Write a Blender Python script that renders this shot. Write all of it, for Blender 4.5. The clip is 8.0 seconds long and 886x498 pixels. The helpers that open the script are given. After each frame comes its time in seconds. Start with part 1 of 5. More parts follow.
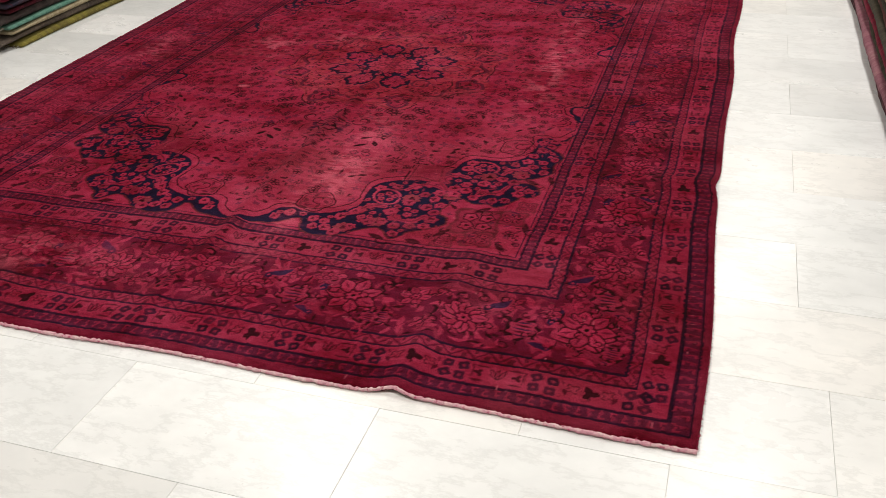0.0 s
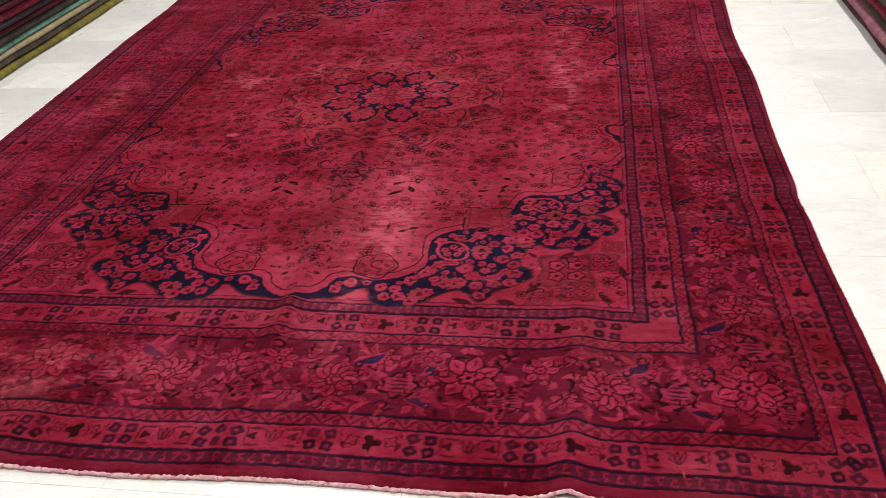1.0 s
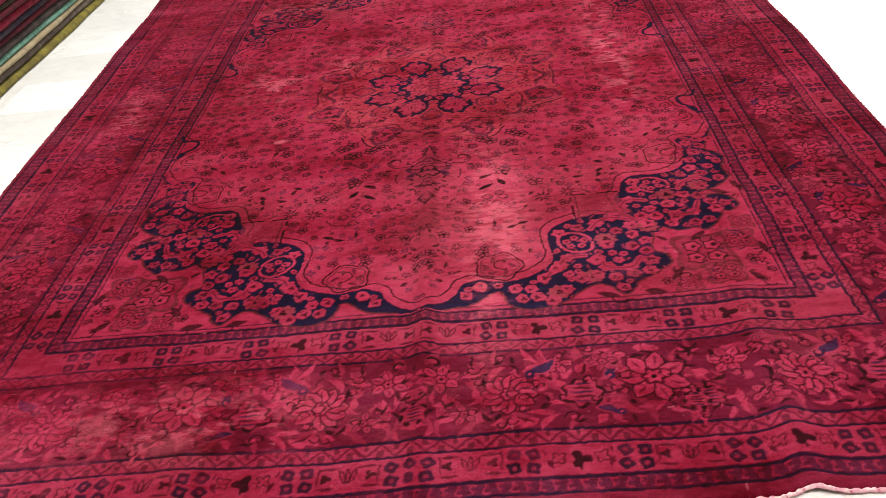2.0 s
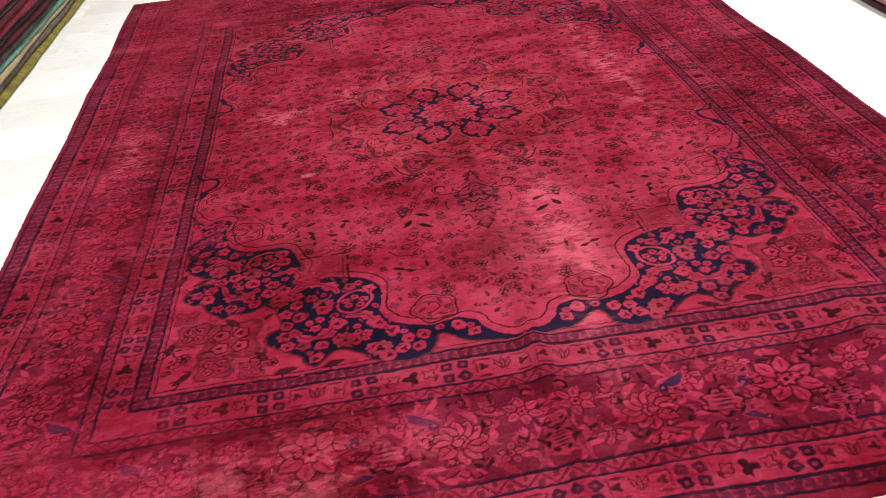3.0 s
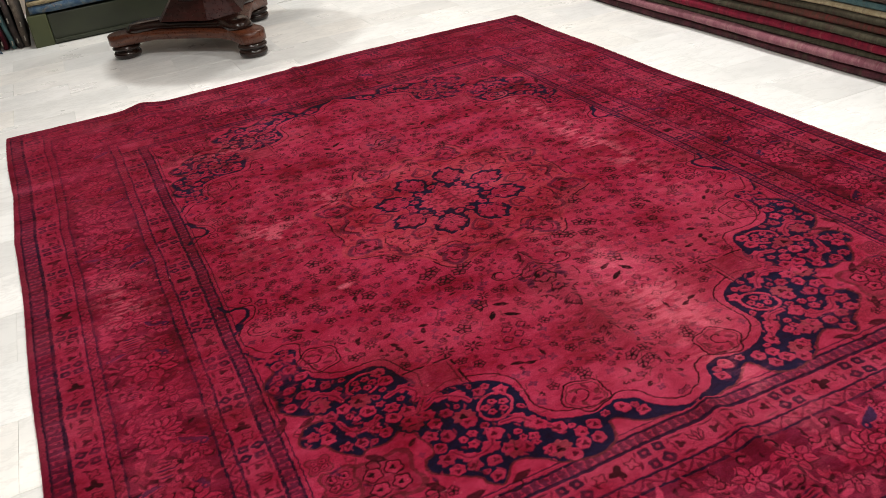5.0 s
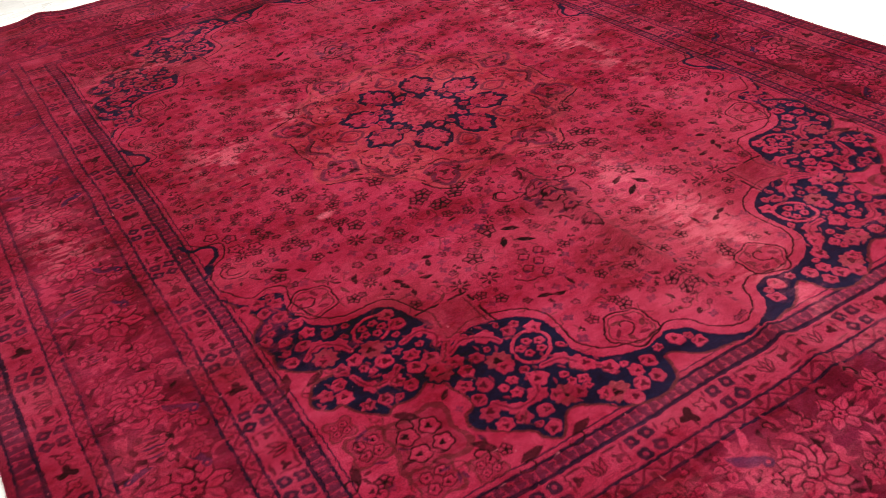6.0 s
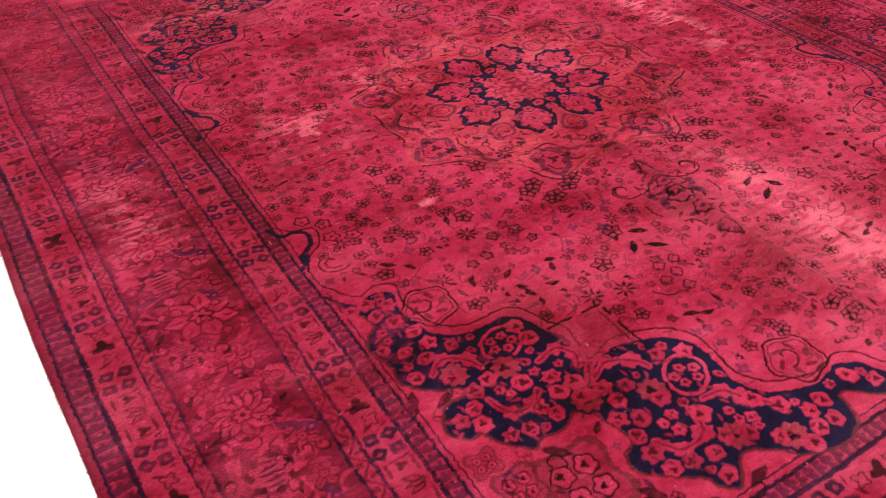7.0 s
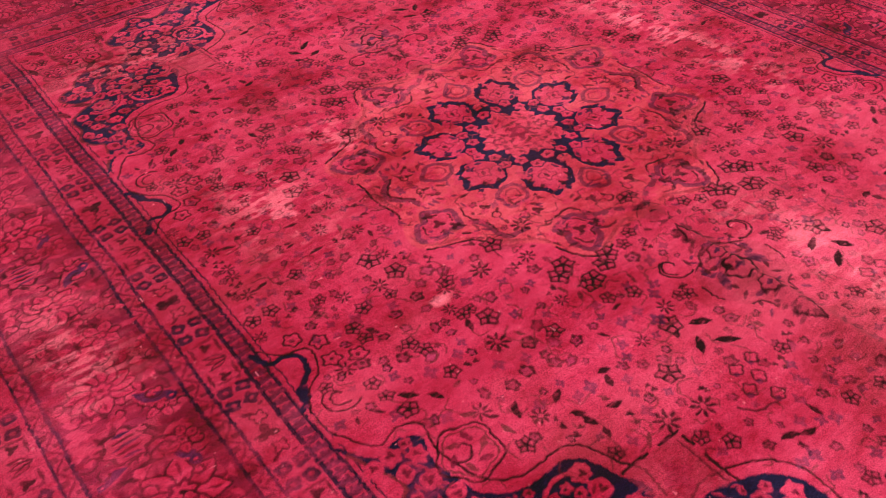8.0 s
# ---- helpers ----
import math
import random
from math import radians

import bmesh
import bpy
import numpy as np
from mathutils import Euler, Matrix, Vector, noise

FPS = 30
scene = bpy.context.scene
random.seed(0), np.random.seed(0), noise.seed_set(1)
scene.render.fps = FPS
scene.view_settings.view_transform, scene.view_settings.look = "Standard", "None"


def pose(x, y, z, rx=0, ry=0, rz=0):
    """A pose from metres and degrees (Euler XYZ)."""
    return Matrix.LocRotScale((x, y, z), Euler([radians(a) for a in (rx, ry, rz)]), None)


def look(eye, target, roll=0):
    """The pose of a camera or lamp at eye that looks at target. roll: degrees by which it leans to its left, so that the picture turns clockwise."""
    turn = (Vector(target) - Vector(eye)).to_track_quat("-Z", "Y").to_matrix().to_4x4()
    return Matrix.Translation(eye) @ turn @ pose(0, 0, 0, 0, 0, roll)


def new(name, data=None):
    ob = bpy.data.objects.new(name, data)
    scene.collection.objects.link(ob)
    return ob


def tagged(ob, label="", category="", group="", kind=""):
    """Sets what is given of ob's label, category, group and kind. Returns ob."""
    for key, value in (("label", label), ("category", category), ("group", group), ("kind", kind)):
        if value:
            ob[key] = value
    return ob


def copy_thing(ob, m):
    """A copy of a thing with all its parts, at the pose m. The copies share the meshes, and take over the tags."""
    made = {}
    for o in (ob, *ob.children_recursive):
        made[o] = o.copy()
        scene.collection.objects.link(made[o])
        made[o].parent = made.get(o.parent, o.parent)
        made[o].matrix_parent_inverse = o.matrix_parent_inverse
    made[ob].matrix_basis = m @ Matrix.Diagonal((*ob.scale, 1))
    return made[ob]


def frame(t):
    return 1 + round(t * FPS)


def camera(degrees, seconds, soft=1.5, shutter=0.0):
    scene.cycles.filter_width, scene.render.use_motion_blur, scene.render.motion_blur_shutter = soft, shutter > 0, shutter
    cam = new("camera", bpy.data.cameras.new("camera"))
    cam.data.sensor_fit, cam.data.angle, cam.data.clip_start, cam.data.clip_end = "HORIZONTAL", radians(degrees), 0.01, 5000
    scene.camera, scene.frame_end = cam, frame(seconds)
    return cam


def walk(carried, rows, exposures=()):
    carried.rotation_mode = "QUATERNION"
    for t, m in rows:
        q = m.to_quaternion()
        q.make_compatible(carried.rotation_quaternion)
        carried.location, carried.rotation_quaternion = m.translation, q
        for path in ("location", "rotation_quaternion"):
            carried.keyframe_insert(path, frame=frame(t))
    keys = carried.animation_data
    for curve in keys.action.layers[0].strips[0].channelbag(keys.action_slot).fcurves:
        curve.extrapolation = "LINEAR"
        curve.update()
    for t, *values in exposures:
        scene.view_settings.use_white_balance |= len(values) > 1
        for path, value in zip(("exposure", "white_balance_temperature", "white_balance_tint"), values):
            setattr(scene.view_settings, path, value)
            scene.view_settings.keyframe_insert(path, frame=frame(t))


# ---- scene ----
cam = camera(53.9, 8.0, soft=0.8)
PATH = [
    (0, (1.319, -3.275, 1.257), (0.761, -1.664, 0.212), -2.5),
    (0.5, (1.031, -3.097, 1.268), (0.582, -1.468, 0.198), -4.0),
    (1, (0.752, -3.081, 1.274), (0.428, -1.416, 0.215), -4.8),
    (1.5, (0.518, -3.082, 1.294), (0.298, -1.41, 0.218), -6.3),
    (2, (0.226, -2.984, 1.272), (0.073, -1.323, 0.169), -7.6),
    (2.2, (0.129, -2.959, 1.276), (0.003, -1.295, 0.174), -7.7),
    (3.3, (-0.399, -2.902, 1.287), (-0.215, -1.208, 0.24), -6.6),
    (3.5, (-0.468, -2.858, 1.278), (-0.257, -1.156, 0.248), -7.2),
    (4, (-0.649, -2.682, 1.307), (-0.344, -0.961, 0.335), -9.7),
    (4.2, (-0.721, -2.65, 1.322), (-0.35, -0.933, 0.365), -9.3),
    (5.3, (-1.098, -2.541, 1.331), (-0.435, -0.924, 0.358), -8.1),
    (5.5, (-1.125, -2.473, 1.285), (-0.444, -0.893, 0.264), -7.9),
    (6, (-1.151, -2.232, 1.233), (-0.399, -0.779, 0.083), -7.1),
    (6.5, (-1.202, -2.086, 1.223), (-0.461, -0.702, -0.015), -5.2),
    (7, (-1.316, -1.86, 1.23), (-0.557, -0.496, -0.02), -3.0),
    (7.5, (-1.299, -1.679, 1.229), (-0.495, -0.369, -0.051), -3.2),
    (8, (-1.209, -1.395, 1.215), (-0.355, -0.139, -0.085), -4.3),
]
EXPOSURES = [(0, -0.390), (0.5, -0.62), (1.0, -0.2), (1.5, 0.05), (2.2, 0.33), (3.3, 0.32), (4.2, -0.08), (5.3, -0.08), (5.8, 0.05), (6.2, 0.62), (6.5, 0.98), (7.0, 0.73), (7.2, 0.36), (7.35, 0.45), (7.5, 0.66), (8.0, 0.95)]
walk(cam, [(t, look(eye, target, roll)) for t, eye, target, roll in PATH], EXPOSURES)

# ---- light: a closed showroom under a grid of warm-white ceiling panels ----
world = bpy.data.worlds.new("room_air")
world.use_nodes = True
world.node_tree.nodes["Background"].inputs[0].default_value = (1.0, 0.97, 0.93, 1)
world.node_tree.nodes["Background"].inputs[1].default_value = 0.05
scene.world = world
LAMP_WATTS = 57.0
ROOM_X, ROOM_Y0, ROOM_Y1, ROOM_Z = 3.3, -4.9, 5.5, 3.0
LAMP_SPOTS = [(-0.95, -2.7), (-0.95, 0.4), (-0.63, 3.5), (1.65, -2.7), (1.65, 0.4), (1.75, 3.5)]
for lx, ly in LAMP_SPOTS:
    lamp = bpy.data.lights.new("panel_light", "AREA")
    lamp.shape, lamp.size, lamp.size_y, lamp.energy = "RECTANGLE", 0.28, 0.28, LAMP_WATTS
    lamp.color = (1.0, 0.972, 0.930)
    lob = new("panel_light", lamp)
    lob.matrix_world = pose(lx, ly, ROOM_Z - 0.03)


# ---- materials ----
def material(name, rough=0.8, colour=(0.5, 0.5, 0.5), metal=0.0):
    m = bpy.data.materials.new(name)
    m.use_nodes = True
    b = m.node_tree.nodes["Principled BSDF"]
    b.inputs["Base Color"].default_value = (*colour, 1)
    b.inputs["Roughness"].default_value = rough
    b.inputs["Metallic"].default_value = metal
    return m, m.node_tree, b


def node(tree, kind, **values):
    n = tree.nodes.new(kind)
    for key, value in values.items():
        n.inputs[key.replace("_", " ")].default_value = value
    return n


def ramp(tree, source, stops):
    r = tree.nodes.new("ShaderNodeValToRGB")
    els = r.color_ramp.elements
    while len(els) < len(stops):
        els.new(0.5)
    for e, (p, c) in zip(els, stops):
        e.position, e.color = p, (*c, 1)
    tree.links.new(source, r.inputs[0])
    return r.outputs[0]


def mix(tree, fac, a, b, blend="MIX"):
    n = tree.nodes.new("ShaderNodeMix")
    n.data_type, n.blend_type = "RGBA", blend
    for sock, v in ((n.inputs[0], fac), (n.inputs[6], a), (n.inputs[7], b)):
        if hasattr(v, "is_linked"):
            tree.links.new(v, sock)
        else:
            sock.default_value = v if isinstance(v, float) else (*v, 1)
    return n.outputs[2]


def bump(tree, bsdf, height, strength, distance):
    n = node(tree, "ShaderNodeBump", Strength=strength, Distance=distance)
    tree.links.new(height, n.inputs["Height"])
    tree.links.new(n.outputs[0], bsdf.inputs["Normal"])


def noise_at(tree, scale, detail=4.0, rough=0.55, stretch=(1, 1, 1), per_object=False):
    tc = tree.nodes.new("ShaderNodeTexCoord")
    mp = node(tree, "ShaderNodeMapping", Scale=stretch)
    tree.links.new(tc.outputs["Object"], mp.inputs[0])
    n = node(tree, "ShaderNodeTexNoise", Scale=scale, Detail=detail, Roughness=rough)
    if per_object:
        n.noise_dimensions = "4D"
        oi = tree.nodes.new("ShaderNodeObjectInfo")
        mul = tree.nodes.new("ShaderNodeMath")
        mul.operation = "MULTIPLY"
        mul.inputs[1].default_value = 37.0
        tree.links.new(oi.outputs["Random"], mul.inputs[0])
        tree.links.new(mul.outputs[0], n.inputs["W"])
    tree.links.new(mp.outputs[0], n.inputs["Vector"])
    return n.outputs[0]


def marble():
    m, t, b = material("white_marble", 0.22)
    oi = t.nodes.new("ShaderNodeObjectInfo")
    tone = ramp(t, oi.outputs["Random"], [(0.0, (0.70, 0.705, 0.685)), (0.15, (0.78, 0.79, 0.775)), (0.6, (0.83, 0.845, 0.83)), (0.85, (0.85, 0.835, 0.79)), (1.0, (0.85, 0.86, 0.85))])
    cloud = noise_at(t, 2.4, 6.0, 0.6, (1.0, 1.5, 1.0), True)
    col = mix(t, ramp(t, cloud, [(0.40, (0, 0, 0)), (0.70, (0.62, 0.62, 0.62))]), tone, (0.56, 0.575, 0.565))
    vein = noise_at(t, 5.5, 9.0, 0.68, (0.8, 2.0, 1.0), True)
    col = mix(t, ramp(t, vein, [(0.465, (0, 0, 0)), (0.5, (0.26, 0.26, 0.26)), (0.535, (0, 0, 0))]), col, (0.47, 0.48, 0.46))
    speck = noise_at(t, 38.0, 3.0, 0.6, (1, 1, 1), True)
    col = mix(t, ramp(t, speck, [(0.70, (0, 0, 0)), (0.78, (0.5, 0.5, 0.5))]), col, (0.38, 0.37, 0.33))
    t.links.new(col, b.inputs["Base Color"])
    t.links.new(ramp(t, cloud, [(0.3, (0.24, 0.24, 0.24)), (0.8, (0.42, 0.42, 0.42))]), b.inputs["Roughness"])
    return m


def textile(name, main, second, third=None, fine=(9, 26, 9)):
    """Wool seen on a fold: patches of the rug's own colours, a knotted nap."""
    m, t, b = material(name, 0.95)
    big = noise_at(t, 1.0, 3.0, 0.6, fine)
    col = mix(t, ramp(t, big, [(0.42, (0, 0, 0)), (0.60, (0.85, 0.85, 0.85))]), main, second)
    if third:
        other = noise_at(t, 1.7, 4.0, 0.6, fine)
        col = mix(t, ramp(t, other, [(0.56, (0, 0, 0)), (0.66, (0.8, 0.8, 0.8))]), col, third)
    nap = noise_at(t, 160.0, 3.0, 0.7)
    col = mix(t, 0.5, col, ramp(t, nap, [(0.25, (0.35, 0.35, 0.35)), (0.8, (1.2, 1.2, 1.2))]), "MULTIPLY")
    t.links.new(col, b.inputs["Base Color"])
    b.inputs["Sheen Weight"].default_value = 0.03
    b.inputs["Specular IOR Level"].default_value = 0.05
    bump(t, b, nap, 0.6, 0.004)
    return m


def varnished(name, dark, light, rough):
    m, t, b = material(name, rough)
    grain = noise_at(t, 3.0, 6.0, 0.6, (3, 3, 22))
    t.links.new(ramp(t, grain, [(0.3, dark), (0.75, light)]), b.inputs["Base Color"])
    fine = noise_at(t, 60.0, 3.0)
    t.links.new(ramp(t, fine, [(0.3, (rough * 0.8,) * 3), (0.8, (rough * 1.4,) * 3)]), b.inputs["Roughness"])
    bump(t, b, grain, 0.12, 0.002)
    return m


def painted(name, a, c, rough, scale=1.5):
    m, t, b = material(name, rough)
    n = noise_at(t, scale, 6.0, 0.6)
    t.links.new(ramp(t, n, [(0.3, a), (0.7, c)]), b.inputs["Base Color"])
    bump(t, b, noise_at(t, 70.0, 3.0), 0.15, 0.002)
    return m


def pile():
    """The overdyed pile: colour comes knot by knot from the woven design."""
    m, t, b = material("overdyed_pile", 0.92)
    at = t.nodes.new("ShaderNodeAttribute")
    at.attribute_name = "dye"
    nap = noise_at(t, 420.0, 2.0, 0.6, (1.0, 1.0, 1.0))
    rows = noise_at(t, 120.0, 3.0, 0.6, (0.35, 2.2, 1.0))
    col = mix(t, 0.55, at.outputs["Color"], ramp(t, nap, [(0.28, (0.22, 0.22, 0.22)), (0.72, (1.7, 1.7, 1.7))]), "MULTIPLY")
    col = mix(t, 0.5, col, ramp(t, rows, [(0.3, (0.72, 0.72, 0.72)), (0.7, (1.2, 1.2, 1.2))]), "MULTIPLY")
    t.links.new(col, b.inputs["Base Color"])
    b.inputs["Specular IOR Level"].default_value = 0.02
    b.inputs["Sheen Weight"].default_value = 0.035
    b.inputs["Sheen Tint"].default_value = (1.0, 0.45, 0.55, 1)
    bump(t, b, mix(t, 0.5, nap, rows), 0.55, 0.003)
    return m


MARBLE = marble()
GROUT = painted("grout", (0.70, 0.70, 0.68), (0.80, 0.79, 0.77), 0.9, 9.0)
PLASTER = painted("plaster", (0.36, 0.31, 0.27), (0.43, 0.37, 0.32), 0.9, 2.0)
CEIL = painted("ceiling_paint", (0.76, 0.75, 0.72), (0.82, 0.81, 0.78), 0.9, 2.0)
PILE = pile()
CORD = textile("worn_end_cord", (0.62, 0.30, 0.36), (0.72, 0.52, 0.52), (0.40, 0.05, 0.12), (60, 60, 60))
TUFT = textile("selvedge_wool", (0.38, 0.022, 0.075), (0.29, 0.015, 0.055), None, (60, 60, 60))
MAHOGANY = varnished("mahogany", (0.035, 0.010, 0.006), (0.135, 0.040, 0.016), 0.30)
DARK_MAHOGANY = varnished("dark_mahogany", (0.006, 0.003, 0.0025), (0.022, 0.008, 0.005), 0.16)
OXBLOOD = varnished("oxblood_mahogany", (0.012, 0.003, 0.003), (0.045, 0.008, 0.006), 0.3)
GREEN_DARK = painted("dark_green_paint", (0.012, 0.016, 0.007), (0.024, 0.031, 0.012), 0.5, 3.0)
GREEN_OLIVE = painted("olive_green_paint", (0.035, 0.045, 0.014), (0.055, 0.064, 0.020), 0.55, 3.0)
KNOT = textile("cream_tassel_wool", (0.26, 0.24, 0.20), (0.40, 0.37, 0.31), None, (40, 40, 40))


# ---- mesh helpers ----
def mesh_object(name, bm, mat, parent=None, smooth=False, label=""):
    me = bpy.data.meshes.new(name)
    bm.normal_update()
    bm.to_mesh(me)
    bm.free()
    me.materials.append(mat)
    if smooth:
        me.polygons.foreach_set("use_smooth", [True] * len(me.polygons))
    ob = new(name, me)
    if parent:
        ob.parent = parent
    if label:
        ob["label"] = label
    return ob


def part(name, bm, mat, parent, label="", smooth=False):
    return mesh_object(name, bm, mat, parent, smooth, label)


def box(bm, x0, x1, y0, y1, z0, z1, bevel=0.0):
    made = bmesh.ops.create_cube(bm, size=1.0, matrix=Matrix.Translation(((x0 + x1) / 2, (y0 + y1) / 2, (z0 + z1) / 2)) @ Matrix.Diagonal((x1 - x0, y1 - y0, z1 - z0, 1)))
    if bevel:
        edges = list({e for v in made["verts"] for e in v.link_edges})
        bmesh.ops.bevel(bm, geom=edges, offset=bevel, segments=2, affect="EDGES", profile=0.6)


def turned(bm, profile, cx, cy, steps=28):
    """A turned solid from (radius, height) pairs."""
    rings = []
    for r, z in profile:
        rings.append([bm.verts.new((cx + r * math.cos(2 * math.pi * i / steps), cy + r * math.sin(2 * math.pi * i / steps), z)) for i in range(steps)])
    for lo, hi in zip(rings, rings[1:]):
        for i in range(steps):
            bm.faces.new((lo[i], lo[(i + 1) % steps], hi[(i + 1) % steps], hi[i]))
    bm.faces.new(rings[0][::-1])
    bm.faces.new(rings[-1])


def prism(bm, outline, z0, z1, top=1.0, centre=(0, 0)):
    """An upright slab over a closed outline; top scales the upper outline about the centre."""
    lo = [bm.verts.new((x, y, z0)) for x, y in outline]
    hi = [bm.verts.new((centre[0] + (x - centre[0]) * top, centre[1] + (y - centre[1]) * top, z1)) for x, y in outline]
    n = len(outline)
    for i in range(n):
        bm.faces.new((lo[i], lo[(i + 1) % n], hi[(i + 1) % n], hi[i]))
    bm.faces.new(lo[::-1])
    bm.faces.new(hi)
    return hi


# ---- the room ----
def shell():
    bm = bmesh.new()
    box(bm, -ROOM_X, ROOM_X, ROOM_Y0, ROOM_Y1, -0.12, -0.003)
    floor = mesh_object("floor", bm, GROUT)
    tagged(floor, "white marble tile floor with fine joints", "floor", kind="structure")
    for name, b in (("wall_west", (-ROOM_X - 0.2, -ROOM_X, ROOM_Y0 - 0.2, ROOM_Y1 + 0.2, -0.12, ROOM_Z)), ("wall_east", (ROOM_X, ROOM_X + 0.2, ROOM_Y0 - 0.2, ROOM_Y1 + 0.2, -0.12, ROOM_Z)),
                    ("wall_north", (-ROOM_X, ROOM_X, ROOM_Y1, ROOM_Y1 + 0.2, -0.12, ROOM_Z)), ("wall_south", (-ROOM_X, ROOM_X, ROOM_Y0 - 0.2, ROOM_Y0, -0.12, ROOM_Z))):
        bm = bmesh.new()
        box(bm, *b)
        tagged(mesh_object(name, bm, PLASTER), "plain beige plaster wall of the showroom", "wall", kind="structure")
    bm = bmesh.new()
    box(bm, -ROOM_X, ROOM_X, ROOM_Y0, ROOM_Y1, ROOM_Z, ROOM_Z + 0.15)
    tagged(mesh_object("ceiling", bm, CEIL), "plain white painted ceiling", "ceiling", kind="structure")
    return floor


FLOOR = shell()


# ---- the rug's woven design, one quarter drawn and mirrored ----
RED = np.array((0.200, 0.0104, 0.0300))
BRIGHT = np.array((0.255, 0.0150, 0.0390))
DULL = np.array((0.150, 0.0085, 0.0230))
DEEP = np.array((0.058, 0.0018, 0.0092))
BROWN = np.array((0.0130, 0.0016, 0.0032))
UMBER = np.array((0.060, 0.0075, 0.0105))
NAVY = np.array((0.0080, 0.0046, 0.0190))
SLATE = np.array((0.030, 0.0045, 0.0190))
PALE = np.array((0.500, 0.105, 0.145))
HALF_U, HALF_V, Q = 1.39, 1.945, 0.0017
QA = np.arange(0, HALF_U + Q, Q)
QB = np.arange(0, HALF_V + Q, Q)
CANVAS = np.empty((len(QB), len(QA), 3))
CANVAS[:] = RED
rng = np.random.default_rng(7)


def window(a0, a1, b0, b1):
    i0, i1 = max(int(a0 / Q) - 1, 0), min(int(a1 / Q) + 3, len(QA))
    j0, j1 = max(int(b0 / Q) - 1, 0), min(int(b1 / Q) + 3, len(QB))
    if i1 <= i0 or j1 <= j0:
        return None
    return slice(j0, j1), slice(i0, i1), QA[None, i0:i1], QB[j0:j1, None]


def lay(w, cover, colour, alpha=1.0):
    c = np.clip(cover, 0, 1)[..., None] * alpha
    CANVAS[w[0], w[1]] = CANVAS[w[0], w[1]] * (1 - c) + np.asarray(colour) * c


def blob(a, b, r, colour, lobes=0, depth=0.0, turn=0.0, squash=1.0, alpha=1.0):
    e = r * (1 + depth) * max(1, 1 / squash)
    w = window(a - e, a + e, b - e, b + e)
    if w is None:
        return
    da, db = (w[2] - a), (w[3] - b)
    ca, sa = math.cos(turn), math.sin(turn)
    x, y = da * ca + db * sa, (db * ca - da * sa) * squash
    d = np.hypot(x, y)
    rr = r * (1 + depth * np.cos(lobes * np.arctan2(y, x))) if lobes else r
    lay(w, (rr - d) / Q + 0.5, colour, alpha)


def ring(a, b, r, thick, colour, lobes=0, depth=0.0, alpha=1.0, turn=0.0):
    e = r * (1 + depth) + thick
    w = window(a - e, a + e, b - e, b + e)
    if w is None:
        return
    x, y = w[2] - a, w[3] - b
    rr = r * (1 + depth * np.cos(lobes * (np.arctan2(y, x) - turn))) if lobes else r
    lay(w, (thick / 2 - np.abs(np.hypot(x, y) - rr)) / Q + 0.5, colour, alpha)


def leaf(a, b, length, wide, turn, colour, alpha=1.0, bend=0.0):
    w = window(a - length, a + length, b - length, b + length)
    if w is None:
        return
    ca, sa = math.cos(turn), math.sin(turn)
    x, y = (w[2] - a) * ca + (w[3] - b) * sa, (w[3] - b) * ca - (w[2] - a) * sa
    s = np.clip(1 - (x / (length * 0.98)) ** 2, 0, 1)
    y = y - bend * length * (x / length) ** 2
    lay(w, np.where(np.abs(x) < length, (wide * s - np.abs(y)) / Q + 0.5, 0), colour, alpha)


def flow(points, closed=False, n=6):
    """A smooth line through the points."""
    p = [np.array(q, float) for q in points]
    k, out = len(p), []
    for i in range(k if closed else k - 1):
        p0, p1 = p[i - 1] if closed or i else p[i], p[i]
        p2 = p[(i + 1) % k]
        p3 = p[(i + 2) % k] if closed or i + 2 < k else p2
        for s in np.arange(n) / n:
            out.append(0.5 * (2 * p1 + (p2 - p0) * s + (2 * p0 - 5 * p1 + 4 * p2 - p3) * s * s + (3 * p1 - p0 - 3 * p2 + p3) * s ** 3))
    if not closed:
        out.append(p[-1])
    return np.array(out)


def stroke(points, thick, colour, closed=False, alpha=1.0, smooth=True, dashes=0.0):
    p = flow(points, closed) if smooth else np.array(points, float)
    if closed:
        p = np.vstack([p, p[:1]])
    w = window(p[:, 0].min() - thick, p[:, 0].max() + thick, p[:, 1].min() - thick, p[:, 1].max() + thick)
    if w is None:
        return
    best = np.full((w[3].shape[0], w[2].shape[1]), 9.0)
    run = 0.0
    for s, e in zip(p, p[1:]):
        d = e - s
        size = float(d @ d)
        run += math.sqrt(size)
        if size < 1e-12 or (dashes and int(run / dashes) % 2):
            continue
        h = np.clip(((w[2] - s[0]) * d[0] + (w[3] - s[1]) * d[1]) / size, 0, 1)
        best = np.minimum(best, np.hypot(w[2] - s[0] - h * d[0], w[3] - s[1] - h * d[1]))
    lay(w, (thick / 2 - best) / Q + 0.5, colour, alpha)


def inside(points, w):
    p = flow(points, True, 4)
    hit = np.zeros((w[3].shape[0], w[2].shape[1]), bool)
    for (x0, y0), (x1, y1) in zip(p, np.roll(p, -1, 0)):
        if y0 != y1:
            hit ^= ((y0 > w[3]) != (y1 > w[3])) & (w[2] < (x1 - x0) * (w[3] - y0) / (y1 - y0) + x0)
    return hit


